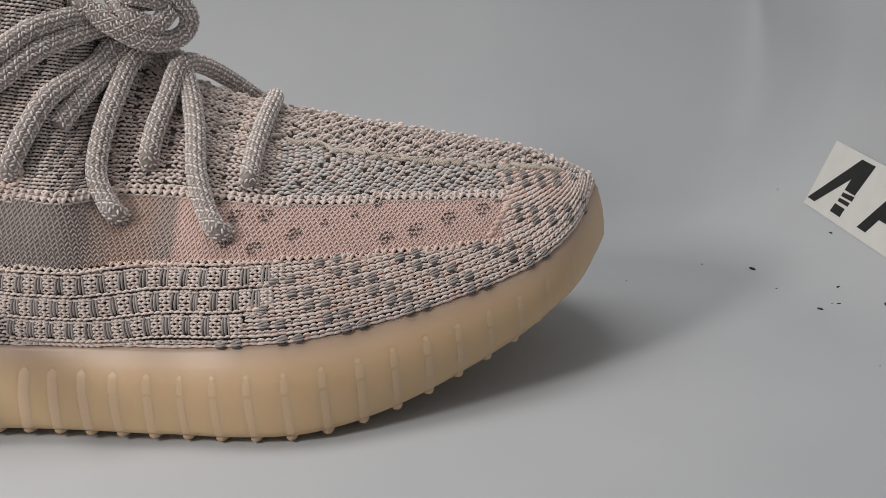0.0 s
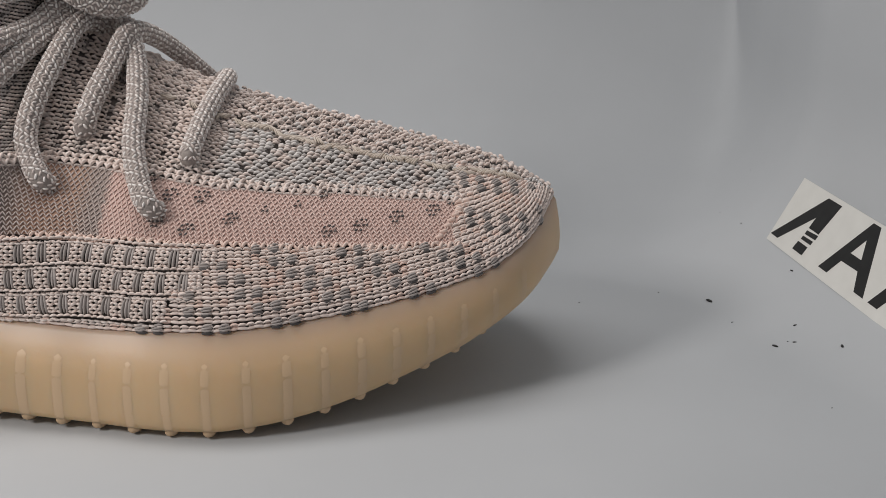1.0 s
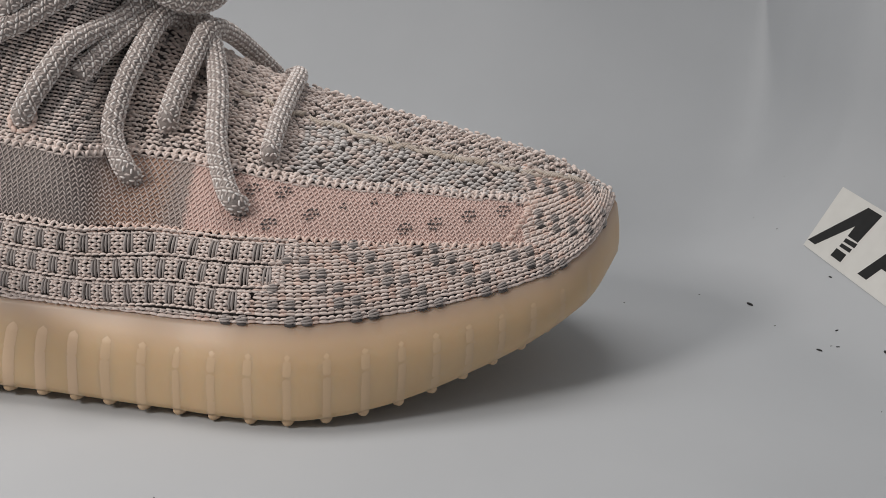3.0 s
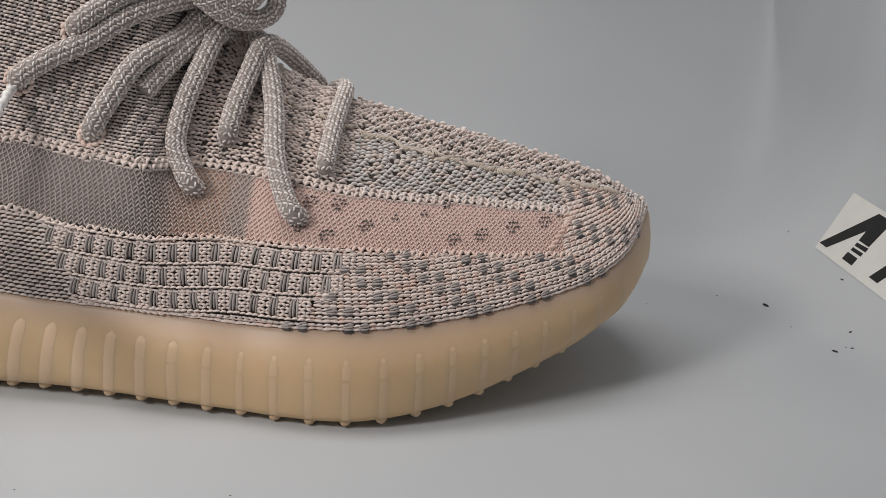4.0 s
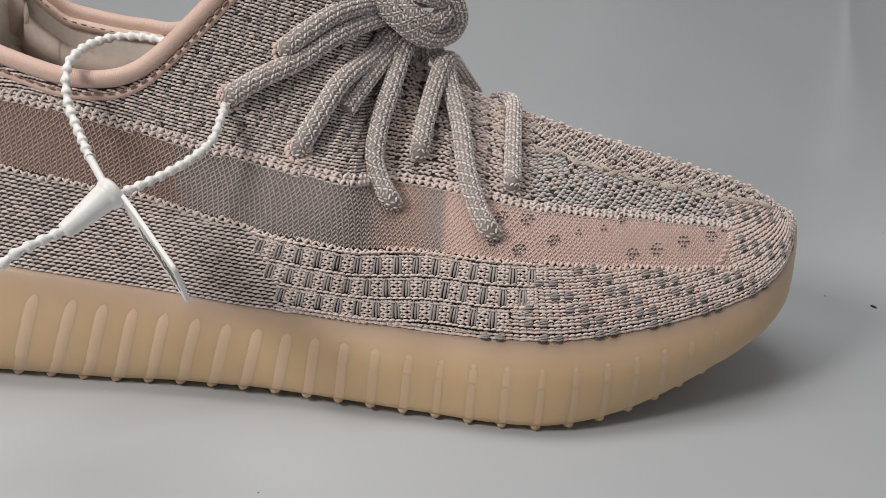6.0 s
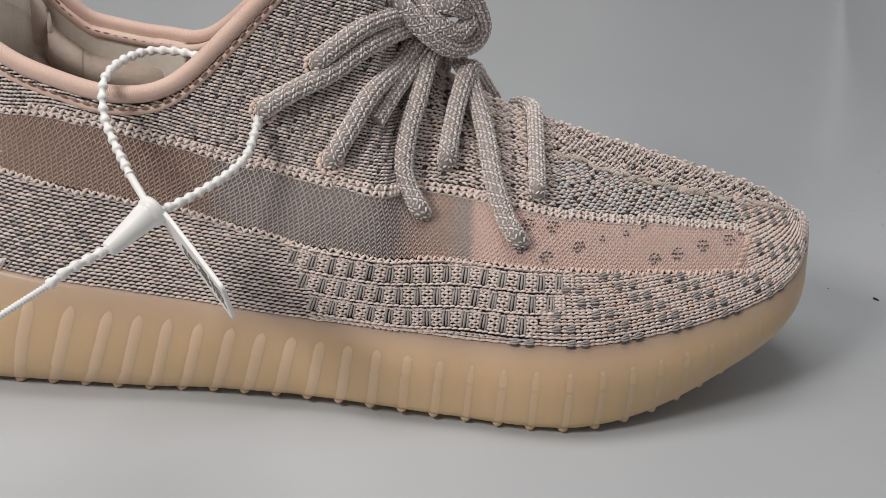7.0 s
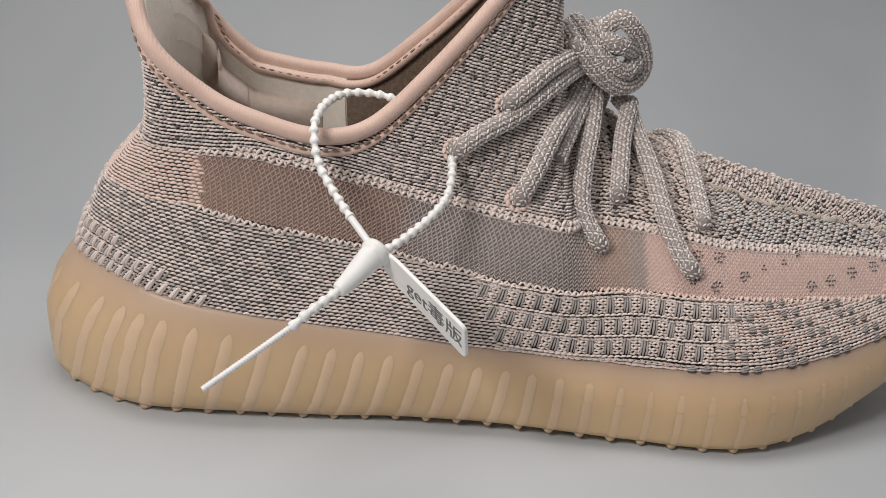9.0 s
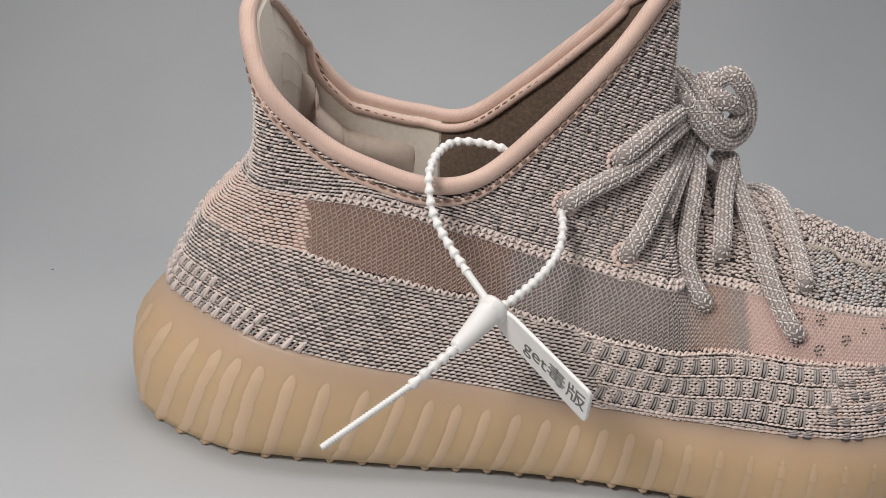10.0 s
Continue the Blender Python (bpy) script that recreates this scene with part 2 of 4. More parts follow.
# ---- collar binding ----
def collar_line():
    a = OUTER[:, -1][::-1]
    station = np.linspace(len(EDGE) - 1, 0, N_U)
    b = INNER[:, -1]
    keep = station <= 9.3
    return np.vstack([a[keep], b[::1][1:][(station[::-1] <= 9.3)[1:]]])


RIM = even(collar_line(), 260)
for _ in range(4):
    RIM[1:-1] = (RIM[:-2] + RIM[1:-1] * 2 + RIM[2:]) / 4


def cloud(name, shapes, materials, parent, label="", kind=""):
    """One mesh of many small rounded threads. shapes: rows of centres, half axes, side and height vectors, material numbers and, where they bend, the way of the bend."""
    shapes = [tuple(q) if len(q) == 6 else (*q, np.zeros_like(q[0])) for q in shapes]
    c, a, b, n, m, d = (np.concatenate([np.asarray(q[k], float) for q in shapes]) for k in range(6))
    sides = 6
    ang = np.linspace(0, 2 * np.pi, sides, endpoint=False)
    along, wide = np.array([-.80, -.32, .32, .80]), np.array([.66, .98, .98, .66])
    bend = d[:, None] * (1 - along ** 2)[None, :, None]
    ring = (c[:, None, None] + a[:, None, None] * along[None, :, None, None] + bend[:, :, None]
            + wide[None, :, None, None] * (b[:, None, None] * np.cos(ang)[None, None, :, None] + n[:, None, None] * np.sin(ang)[None, None, :, None]))
    verts = np.concatenate([(c - a)[:, None], ring.reshape(len(c), -1, 3), (c + a)[:, None]], 1)
    faces, sizes = [], []
    for k in range(sides):
        q = (k + 1) % sides
        faces += [0, 1 + q, 1 + k]
        sizes.append(3)
        for r in (0, 1, 2):
            faces += [1 + r * sides + k, 1 + r * sides + q, 1 + (r + 1) * sides + q, 1 + (r + 1) * sides + k]
            sizes.append(4)
        faces += [1 + 3 * sides + k, 1 + 3 * sides + q, 1 + 4 * sides]
        sizes.append(3)
    per = verts.shape[1]
    loops = (np.array(faces)[None] + np.arange(len(c))[:, None] * per).ravel()
    size = np.tile(sizes, len(c))
    mesh = bpy.data.meshes.new(name)
    mesh.vertices.add(len(c) * per)
    mesh.vertices.foreach_set("co", verts.ravel())
    mesh.loops.add(len(loops))
    mesh.loops.foreach_set("vertex_index", loops.astype(np.int32))
    mesh.polygons.add(len(size))
    mesh.polygons.foreach_set("loop_start", (np.cumsum(size) - size).astype(np.int32))
    mesh.polygons.foreach_set("material_index", np.repeat(m.astype(np.int32), len(sizes)))
    mesh.polygons.foreach_set("use_smooth", np.ones(len(size), bool))
    mesh.update(calc_edges=True)
    for material in materials:
        mesh.materials.append(material)
    ob = put_part(name, mesh, None, parent, label)
    if kind:
        ob["kind"] = kind
    return ob


# ---- yarns ----
BEIGE = thread("beige_yarn", [(.70, .59, .54), (.78, .67, .62), (.84, .735, .69), (.75, .64, .59)])
GREY = thread("grey_yarn", [(.42, .375, .36), (.51, .46, .44), (.59, .535, .515)])
# charcoal yarn, also the painted darkness of holes in the knit
DARK = thread("charcoal_yarn_and_holes", [(.05, .045, .045), (.09, .08, .08), (.13, .12, .12)])
PINK = thread("pale_pink_yarn", [(.76, .58, .51), (.83, .66, .59), (.74, .57, .50)])
BLUE = thread("blue_grey_yarn", [(.63, .60, .585), (.71, .68, .665), (.78, .745, .73)])
TAN = thread("tan_embroidery_thread", [(.50, .425, .36), (.60, .52, .45), (.67, .59, .52)], 0.5)
NET = thread("fine_net_thread", [(.455, .385, .36), (.52, .445, .42), (.58, .505, .48)])
NET_PINK = thread("pink_net_thread", [(.69, .52, .47), (.75, .58, .53), (.81, .64, .59)])
NET_BROWN = thread("brown_net_thread", [(.44, .315, .265), (.50, .37, .315), (.56, .43, .37)])
TAUPE = thread("taupe_float_yarn", [(.33, .295, .28), (.39, .35, .335), (.45, .405, .39)])
MARL = thread("grey_beige_marl_yarn", [(.62, .545, .51), (.70, .615, .58), (.77, .685, .645), (.57, .505, .475)])
YARNS = [BEIGE, GREY, DARK, PINK, BLUE, TAN, TAUPE, MARL]
rng = np.random.default_rng(7)


class Side:
    """A knit surface that can be asked for places by column and distance up from the sole."""

    def __init__(self, p, n):
        self.p, self.n = p, n
        step = np.linalg.norm(np.diff(p, axis=1), axis=2)
        self.arc = np.concatenate([np.zeros((len(p), 1)), np.cumsum(step, 1)], 1)
        self.total = self.arc[:, -1]

    def row(self, heights):
        """Places and normals at a height for each column."""
        v = np.array([np.interp(h, a, np.arange(N_V)) for h, a in zip(heights, self.arc)])
        i = np.minimum(v.astype(int), N_V - 2)
        f = (v - i)[:, None]
        k = np.arange(len(v))
        return self.p[k, i] * (1 - f) + self.p[k, i + 1] * f, self.n[k, i] * (1 - f) + self.n[k, i + 1] * f

    def height_at(self, curve):
        """Distance up from the sole at which each column meets a curve z(x)."""
        out = []
        for k in range(N_U):
            miss = self.p[k, :, 2] - np.interp(self.p[k, :, 0], *curve)
            hit = np.argmax(miss > 0) if (miss > 0).any() else N_V - 1
            hit = max(hit, 1)
            f = np.clip(-miss[hit - 1] / (miss[hit] - miss[hit - 1] + 1e-12), 0, 1)
            out.append(self.arc[k, hit - 1] * (1 - f) + self.arc[k, hit] * f)
        return np.array(out)


outer, inner = Side(OUTER, OUTER_N), Side(INNER, INNER_N)
STRIPE_LOW = ([-.01, .02, .047, .075, .094, .107, .127, .132, .155, .181, .206, .235, .255, .268, .30],
              [.066, .0665, .066, .061, .058, .055, .0515, .0503, .0483, .0467, .0456, .0437, .0428, .0423, .042])
STRIPE_HIGH = ([-.01, .02, .048, .064, .086, .103, .134, .153, .166, .186, .206, .221, .248, .275, .30],
               [.080, .081, .081, .082, .0775, .0725, .0672, .0647, .0628, .0612, .0573, .0552, .0532, .0505, .049])


def smoothed(values, times=60):
    for _ in range(times):
        values = np.r_[values[0], (values[:-2] + 2 * values[1:-1] + values[2:]) / 4, values[-1]]
    return values


A_LOW, A_HIGH = smoothed(outer.height_at(STRIPE_LOW)), smoothed(outer.height_at(STRIPE_HIGH))


def walk_row(side, heights, mask, pitch, shift=0.0):
    """Places at even steps along a row where mask holds: centre, way along, way up, way out, column."""
    p, n = side.row(heights)
    length = np.r_[0, np.cumsum(np.linalg.norm(np.diff(p, axis=0), axis=1))]
    s = np.arange(shift * pitch, length[-1], pitch)
    k = np.clip(np.round(np.interp(s, length, np.arange(N_U))).astype(int), 0, N_U - 1)
    ok = mask[k]
    s, k = s[ok], k[ok]
    c = np.stack([np.interp(s, length, p[:, q]) for q in range(3)], 1)
    t = np.gradient(p, axis=0)[k]
    t /= np.linalg.norm(t, axis=1)[:, None] + 1e-12
    m = n[k] / (np.linalg.norm(n[k], axis=1)[:, None] + 1e-12)
    return c, t, np.cross(m, t) * (1 if side is outer else 1), m, k


def threads(c, t, b, n, length, width, height, lean, colour, lift=0.0):
    """Small threads on the surface: lean in degrees from the row's way."""
    g = np.radians(np.broadcast_to(lean, len(c)))[:, None]
    way = np.cos(g) * t + np.sin(g) * b
    across = -np.sin(g) * t + np.cos(g) * b
    wobble = 1 + 0.07 * rng.standard_normal((len(c), 1))
    c = c + 0.00006 * rng.standard_normal((len(c), 1)) * t + 0.00005 * rng.standard_normal((len(c), 1)) * b
    return (c + n * lift, way * length * wobble, across * width * wobble, n * height, np.broadcast_to(colour, len(c)))


def loops(c, t, b, n, half_, width, height, arch, lean, colour, lift=0.0, proud=0.0):
    """Arched stitches: each bows up along the surface by arch and out of it by proud."""
    c, a, across, high, colour = threads(c, t, b, n, half_, width, height, lean, colour, lift)
    up = across / (np.linalg.norm(across, axis=1)[:, None] + 1e-12)
    return c, a, across, high, colour, up * arch + n * proud


def at_x(side, heights, xs):
    """Places where a row of the given heights passes each x: centre, way along, way up, way out."""
    p, n = side.row(heights)
    k = np.interp(xs, np.maximum.accumulate(p[:, 0]), COLS)
    i = np.clip(k.astype(int), 0, N_U - 2)
    f = (k - i)[:, None]
    c = p[i] * (1 - f) + p[i + 1] * f
    t = np.gradient(p, axis=0)[i]
    t /= np.linalg.norm(t, axis=1)[:, None] + 1e-12
    m = n[i] / (np.linalg.norm(n[i], axis=1)[:, None] + 1e-12)
    return c, t, up_sign(np.cross(m, t)), m, i


X_COL = OUTER[:, 40, 0]
COLS = np.arange(N_U)


def up_sign(b):
    """Makes the second way point upwards."""
    return b * np.where(b[:, 2:3] < 0, -1, 1)


# ---- knit below the stripe: heel, grid of floats, perforated toe ----
GRID_FROM, GRID_TO = .131, .207


def heel_courses():
    """Close courses of staggered loops over heel and waist, with plump pods low on the heel."""
    rows = []
    for row in range(60):
        h = np.full(N_U, 0.0005 + row * 0.00112)
        p, _ = outer.row(h)
        mask = (h < A_LOW + np.where(p[:, 0] < .047, .0006, -.0010)) & (p[:, 0] < GRID_FROM + .006)
        if not mask.any():
            break
        c, t, b, n, k = walk_row(outer, h, mask, 0.00205, 0.5 * (row % 2))
        if not len(c):
            continue
        b = up_sign(b)
        pick = rng.random(len(c))
        band = np.sin((c[:, 0] + .75 * c[:, 2]) / .0088 * 6.283 + .8 * np.sin(c[:, 2] * 190))
        dim = (band > .25) & (c[:, 0] < .075) & (pick < .8) | (c[:, 0] < .03) & (pick < .4)
        colour = np.where(dim, np.where(pick < .55, 1, 7), np.where(pick < .40, 7, 0)) if row % 2 else np.where(dim & (pick < .35), 1, np.where(pick < .55, 7, 0))
        rows.append(loops(c, t, b, n, .00112, .00039, .00048, .00034, 4, colour, .0003, .0002))
        rows.append(threads(c + t * .00102 - b * .0001, t, b, n, .00042, .00022, .0003, 62, np.where(pick < .5, 1, 7), .0001))
    for row in range(3):
        h = np.full(N_U, 0.0020 + row * 0.0042)
        p, _ = outer.row(h)
        c, t, b, n, k = walk_row(outer, h, p[:, 0] < .050 - row * .013, 0.0040, 0.4 * row)
        b = up_sign(b)
        for f in (-1, 0, 1):
            rows.append(loops(c + t * f * .0006, t, b, n, .0023, .00055, .0008, .0002 * f, 64 + 5 * f, 0 if f else 7, .0009 - .0003 * abs(f), .0004))
        rows.append(threads(c + t * .0020, t, b, n, .0020, .00040, .0007, 60, 6, .0006))
    cloud("heel_knit", rows, YARNS, sneaker, "beige and grey flecked knit", "stuff")


def grid_blocks():
    """Cream blocks between upright grey floats, with chained courses across."""
    rows = []
    pitch, tall = .0055, .0063
    for row in range(5):
        h = np.maximum(A_LOW - .0014 - tall * (row + .5), .0003)
        xs = np.arange(GRID_FROM + .0035 * row, GRID_TO + .004 - .0035 * row, pitch) - .0004 * row
        c, t, b, n, k = at_x(outer, h, xs)
        held = A_LOW[k] - .0014 - tall * (row + .5) > .0012
        if not held.any():
            continue
        c, t, b, n = c[held], t[held], b[held], n[held]
        # uprights stay upright
        b = b + t * (.03 - t[:, 2:3] * .6)
        b /= np.linalg.norm(b, axis=1)[:, None]
        for off in (-.00062, 0, .00062):
            rows.append(loops(c + t * off, t, b, n, .0029, .00040, .0007, -off * .5, 90 + off * 5000, 6, .0004, .0007))
        for edge in (-.00128, .00128):
            for q in range(5):
                rows.append(threads(c + t * edge + b * (q - 2) * .00112, t, b, n, .00062, .00030, .0004, 68 if q % 2 else 112, 1 if q % 2 else 7, .0004))
        for level in range(6):
            for q in range(3):
                spot = c + t * (pitch * .5 + (q - 1) * .00110) + b * ((level - 2.5) * .00092)
                dome = (.0012 if q == 1 else .0009) * (1 - ((level - 2.5) / 3.6) ** 2)
                rows.append(loops(spot, t, b, n, .00080, .00040, .0006, .00022, 24 if (level + q) % 2 else -24, 0 if (level * 3 + q) % 5 else 7, dome, .0002))
    for row in range(6):
        base = A_LOW - .0014 - tall * row
        p, _ = outer.row(np.maximum(base, .0003))
        mask = (base > .0004) & (p[:, 0] > GRID_FROM - .003 + .003 * row) & (p[:, 0] < GRID_TO + .005 - .003 * row)
        c, t, b, n, k = walk_row(outer, np.maximum(base, .0003), mask, .0018)
        if not len(c):
            continue
        b = up_sign(b)
        rows.append(loops(c, t, b, n, .00108, .00034, .0006, .0003, 6, 0, .0012, .0002))
        rows.append(loops(c - b * .00085 + t * .0009, t, b, n, .00104, .00032, .0006, -.0002, -5, 7, .0010, .0001))
    cloud("grid_knit", rows, YARNS, sneaker, "cream knit blocks between grey yarn floats", "stuff")


def toe_courses():
    """Perforated courses over forefoot and toe: a flat yarn, a scalloped yarn over its holes, pairs of grey floats."""
    rows = []
    tall, pitch = .00196, .0020
    for row in range(24):
        h = np.full(N_U, 0.0007 + row * tall)
        p, _ = outer.row(h)
        limit = np.where(p[:, 0] > .271, outer.total * .80, A_LOW - .0012)
        start = GRID_TO + .002 - .0035 * np.clip(np.floor((A_LOW - .0014 - h) / .0063), 0, 3) + .001 * math.sin(row * 2.1)
        mask = (h < limit) & ((p[:, 0] > start) | ((row < 1) & (p[:, 0] > GRID_FROM + .004))) & (p[:, 0] < .2985)
        if not mask.any():
            break
        c, t, b, n, k = walk_row(outer, h, mask, pitch, 0.5 * (row % 2))
        if not len(c):
            continue
        b = up_sign(b)
        tone = np.where(rng.random(len(c)) < .84, 0, 3)
        rows.append(loops(c, t, b, n, .00160, .00044, .0006, .00010, np.where(np.arange(len(c)) % 2, 5, -5), tone, .0005, .0001))
        rows.append(loops(c + b * .00066, t, b, n, .00125, .00031, .00048, .00058, 0, tone, .0006, .0003))
        rows.append(threads(c + b * .00066, t, b, n, .00080, .00030, .0003, 0, tone, .0003))
        if row % 2:
            continue
        at_ = np.concatenate([np.arange(-2, 22) * .0162 + .0016 + gap for gap in (0, .0042)]) - .0046 * (row // 2)
        at_ = at_[(at_ > .19) & (at_ < .2965)]
        c, t, b, n, k = at_x(outer, h + .0006, at_)
        held = mask[k]
        if not held.any():
            continue
        c, t, b, n = c[held], t[held], b[held], n[held]
        for off in (-.00042, .00005, .00052):
            rows.append(loops(c + b * off, t, b, n, .00148, .00033, .0004, off * .6, 6 + off * 9000, 6, .0011, .0002))
        # charcoal thread paints the shaded hole below each float
        rows.append(threads(c - b * .00118, t, b, n, .0014, .00044, .0005, 0, 2, .0009))
    cloud("toe_knit", rows, YARNS, sneaker, "perforated beige knit with grey flecks", "stuff")


heel_courses()
grid_blocks()
toe_courses()


# ---- knit above the stripe: pink heel patch, ribbed quarter, vamp ----
def heel_patch():
    rows = []
    for row in range(24):
        h = A_LOW + 0.0004 + row * .00105
        p, _ = outer.row(h)
        c, t, b, n, k = walk_row(outer, h, (h < A_HIGH + .0003) & (p[:, 0] < .0475), 0.0020, 0.5 * (row % 2))
        if len(c):
            b = up_sign(b)
            tone = np.where(rng.random(len(c)) < .88, 3, 0)
            rows.append(loops(c, t, b, n, .00112, .00043, .0005, .00024, 4, tone, .0003, .0002))
    cloud("heel_patch_knit", rows, YARNS, sneaker, "pale pink knit patch", "stuff")


def quarter_ribs():
    rows = []
    for row in range(80):
        h = A_HIGH + 0.0006 + row * .00106
        p, _ = outer.row(h)
        mask = (h < outer.total - .0016) & (p[:, 0] < .1655 - .15 * (p[:, 2] - .06))
        c, t, b, n, k = walk_row(outer, h, mask, 0.00126, 0.25 * (row % 2))
        if not len(c):
            continue
        b = up_sign(b)
        x, z = c[:, 0], c[:, 2]
        phase = ((x - .30 * (z - .06) + .0006 * np.sin(z * 300)) / .0037) % 1
        strong = np.interp(x, [.085, .110, .130], [.35, .80, .97])
        pick = rng.random(len(c))
        light = ~((phase > .56) & (pick < strong)) & ~((x < .10) & (np.sin((x + 1.6 * z) / .0042 * 6.283) > .45) & (pick < .6))
        second = rng.random(len(c))
        colour = np.where(light, np.where(second < .68, 0, np.where(second < .95, 7, 1)), np.where((phase < .74) | (second < .85), 1, 2))
        lift = np.where(light, .0005, .0001)[:, None]
        rows.append(loops(c, t, b, n, .00092, .00034, .00042, .00018, 5, colour, lift, .00025))
        rows.append(threads(c + t * .00063 - b * .00025, t, b, n, .00032, .0002, .0003, 70, np.where(second < .5, 1, 7), .0001))
    cloud("quarter_knit", rows, YARNS, sneaker, "ribbed grey and beige knit", "stuff")


def vamp_cables():
    """Lace field of upright pods, basket-like blue-grey band, and slanted blocks over the toe."""
    rows = []
    tall, pitch = .00128, .00172
    for side, count in ((outer, 72), (inner, 40)):
        for row in range(count):
            h = A_HIGH + .0010 + row * tall if side is outer else inner.total - (row + .5) * tall
            p, _ = side.row(h)
            mask = (h < side.total - .0004) & (h > 0) & (p[:, 0] > .164 - .15 * (p[:, 2] - .06)) & (p[:, 0] < .2985) & (COLS > N_U * .56)
            if side is outer:
                mask &= ~((p[:, 0] > .271) & (h < outer.total * .78))
            c, t, b, n, k = walk_row(side, h, mask, pitch, 0.5 * (row % 2))
            if not len(c):
                continue
            b = up_sign(b)
            x = c[:, 0]
            up = row * tall
            pick, second = rng.random(len(c)), rng.random(len(c))
            lace = x < .206 + .10 * up
            low = (c[:, 2] < np.interp(x, RIDGE_X, RIDGE_Z)) & (side is outer)
            # lace field
            u1 = (x / .0054) % 1
            v1 = (up / .0064) % 1
            groove = lace & ((u1 > .84) | (v1 > .90))
            # basket band
            brick = np.floor((x + .25 * up) / .0046 + .5 * (row // 2 % 2)).astype(int)
            u2 = ((x + .25 * up) / .0046 + .5 * (row // 2 % 2)) % 1
            basket = ~lace & low
            # slanted blocks
            u3 = ((x - 1.1 * up) / .0062) % 1
            v3 = ((x + 1.3 * up) / .0070) % 1
            block = ~lace & ~low
            hole = basket & (u2 > .80) & (pick < .75) | block & ((u3 > .82) & (pick < .55) | (v3 > .84) & (pick < .55))
            tone = np.where(lace, np.where(pick < .8, 0, 7), np.where(basket, np.where((brick % 2 == 0) | (pick < .25), 4, np.where(second < .5, 7, 0)), np.where(pick < .78, 0, np.where(pick < .90, 7, 4))))
            # grooves and holes between blocks: darkness put into the yarn tones
            tone = np.where(groove, np.where((u1 > .84) & (pick < .6), 6, 7), np.where(hole, np.where(second < .22, 2, np.where(second < .6, 1, 7)), tone))
            rise_ = np.where(lace, .0011 * np.sin(np.pi * np.clip(u1 / .84, 0, 1)) * np.sin(np.pi * np.clip(v1 / .90, 0.12, .88)), np.where(basket, .0007 * np.sin(np.pi * np.clip(u2 / .8, .1, 1)), .0014 * np.sin(np.pi * np.clip(u3 / .82, .1, 1)) * np.sin(np.pi * np.clip(v3 / .84, .15, 1))))
            lift = np.where(groove | hole, .0001, .0003 + rise_)[:, None]
            lean = np.where(basket, 10, np.where(lace, np.where(row % 2, 20, -20), 24))
            full = ~((groove | hole) & (second < .25))
            c, t, b, n, tone, lift, lean, groove, hole, basket, second = (q[full] for q in (c, t, b, n, tone, lift, lean, groove, hole, basket, second))
            rows.append(loops(c, t, b, n, .00102, .00040, .0005, .00026, lean, tone, lift, .0002))
            rows.append(threads(c + t * pitch * .5 + b * .0003, t, b, n, .0006, .00026, .0004, np.where(basket, -20, 66), np.where(groove | hole, 1, np.where(second < .7, tone, 7)), lift * .7))
    cloud("vamp_knit", rows, YARNS, sneaker, "chunky beige and blue-grey knit", "stuff")


# raised rope of embroidery along the vamp, which parts the two knits
RIDGE = [(.1911, .0034, .0771), (.2029, .0031, .0726), (.2138, .0043, .0694), (.2211, .0042, .0672), (.2321, .004, .0644), (.2432, .0047, .0622),
         (.2506, .0049, .0608), (.2599, .0056, .0594), (.273, .0065, .0576), (.2845, .0078, .0561), (.2890, .009, .0548)]
RIDGE_X, RIDGE_Z = [q[0] for q in RIDGE], [q[2] for q in RIDGE]

heel_patch()
quarter_ribs()
vamp_cables()


# ---- chained borders of the stripe ----
def borders():
    rows = []
    for level, (heights, low, high) in enumerate(((A_LOW - .0007, .046, .272), (A_HIGH + .0002, .046, .272), (A_HIGH + .0019, .055, .272))):
        p, _ = outer.row(heights)
        c, t, b, n, k = walk_row(outer, heights, (p[:, 0] > low) & (p[:, 0] < high), .0023)
        b = up_sign(b)
        step = (.0011 * (.5 - (c[:, 0] / .0235) % 1))[:, None]
        c = c + b * step
        colour = np.where((c[:, 0] > .16) & (level == 0), 3, 0)
        rows.append(loops(c, t, b, n, .00112, .00046, .00065, .0003, 54, colour, .0008, .0003))
        rows.append(loops(c + t * .00105, t, b, n, .00090, .00038, .00055, .0002, -48, colour, .0006, .0002))
        rows.append(loops(c - b * .00095 + t * .0005, t, b, n, .00120, .00030, .0005, .0002, 0, np.where(colour == 3, 3, 7), .0004, .0001))
    # slanted end near the toe
    cols = np.where((X_COL > .2655) & (X_COL < .2745))[0]
    for f in np.linspace(0, 1, 9):
        k = int(cols[0] + (cols[-1] - cols[0]) * (0.15 + .75 * f))
        h = np.full(N_U, A_LOW[k] * (1 - f) + A_HIGH[k] * f)
        p, n = outer.row(h)
        rows.append(threads(p[k:k + 1], np.array([[1.0, 0, 0]]), np.array([[0, 0, 1.0]]), n[k:k + 1], .0012, .0006, .0008, 20, 3, .0008))
    cloud("stripe_border", rows, YARNS, sneaker, "raised chain-stitched border", "stuff")


borders()


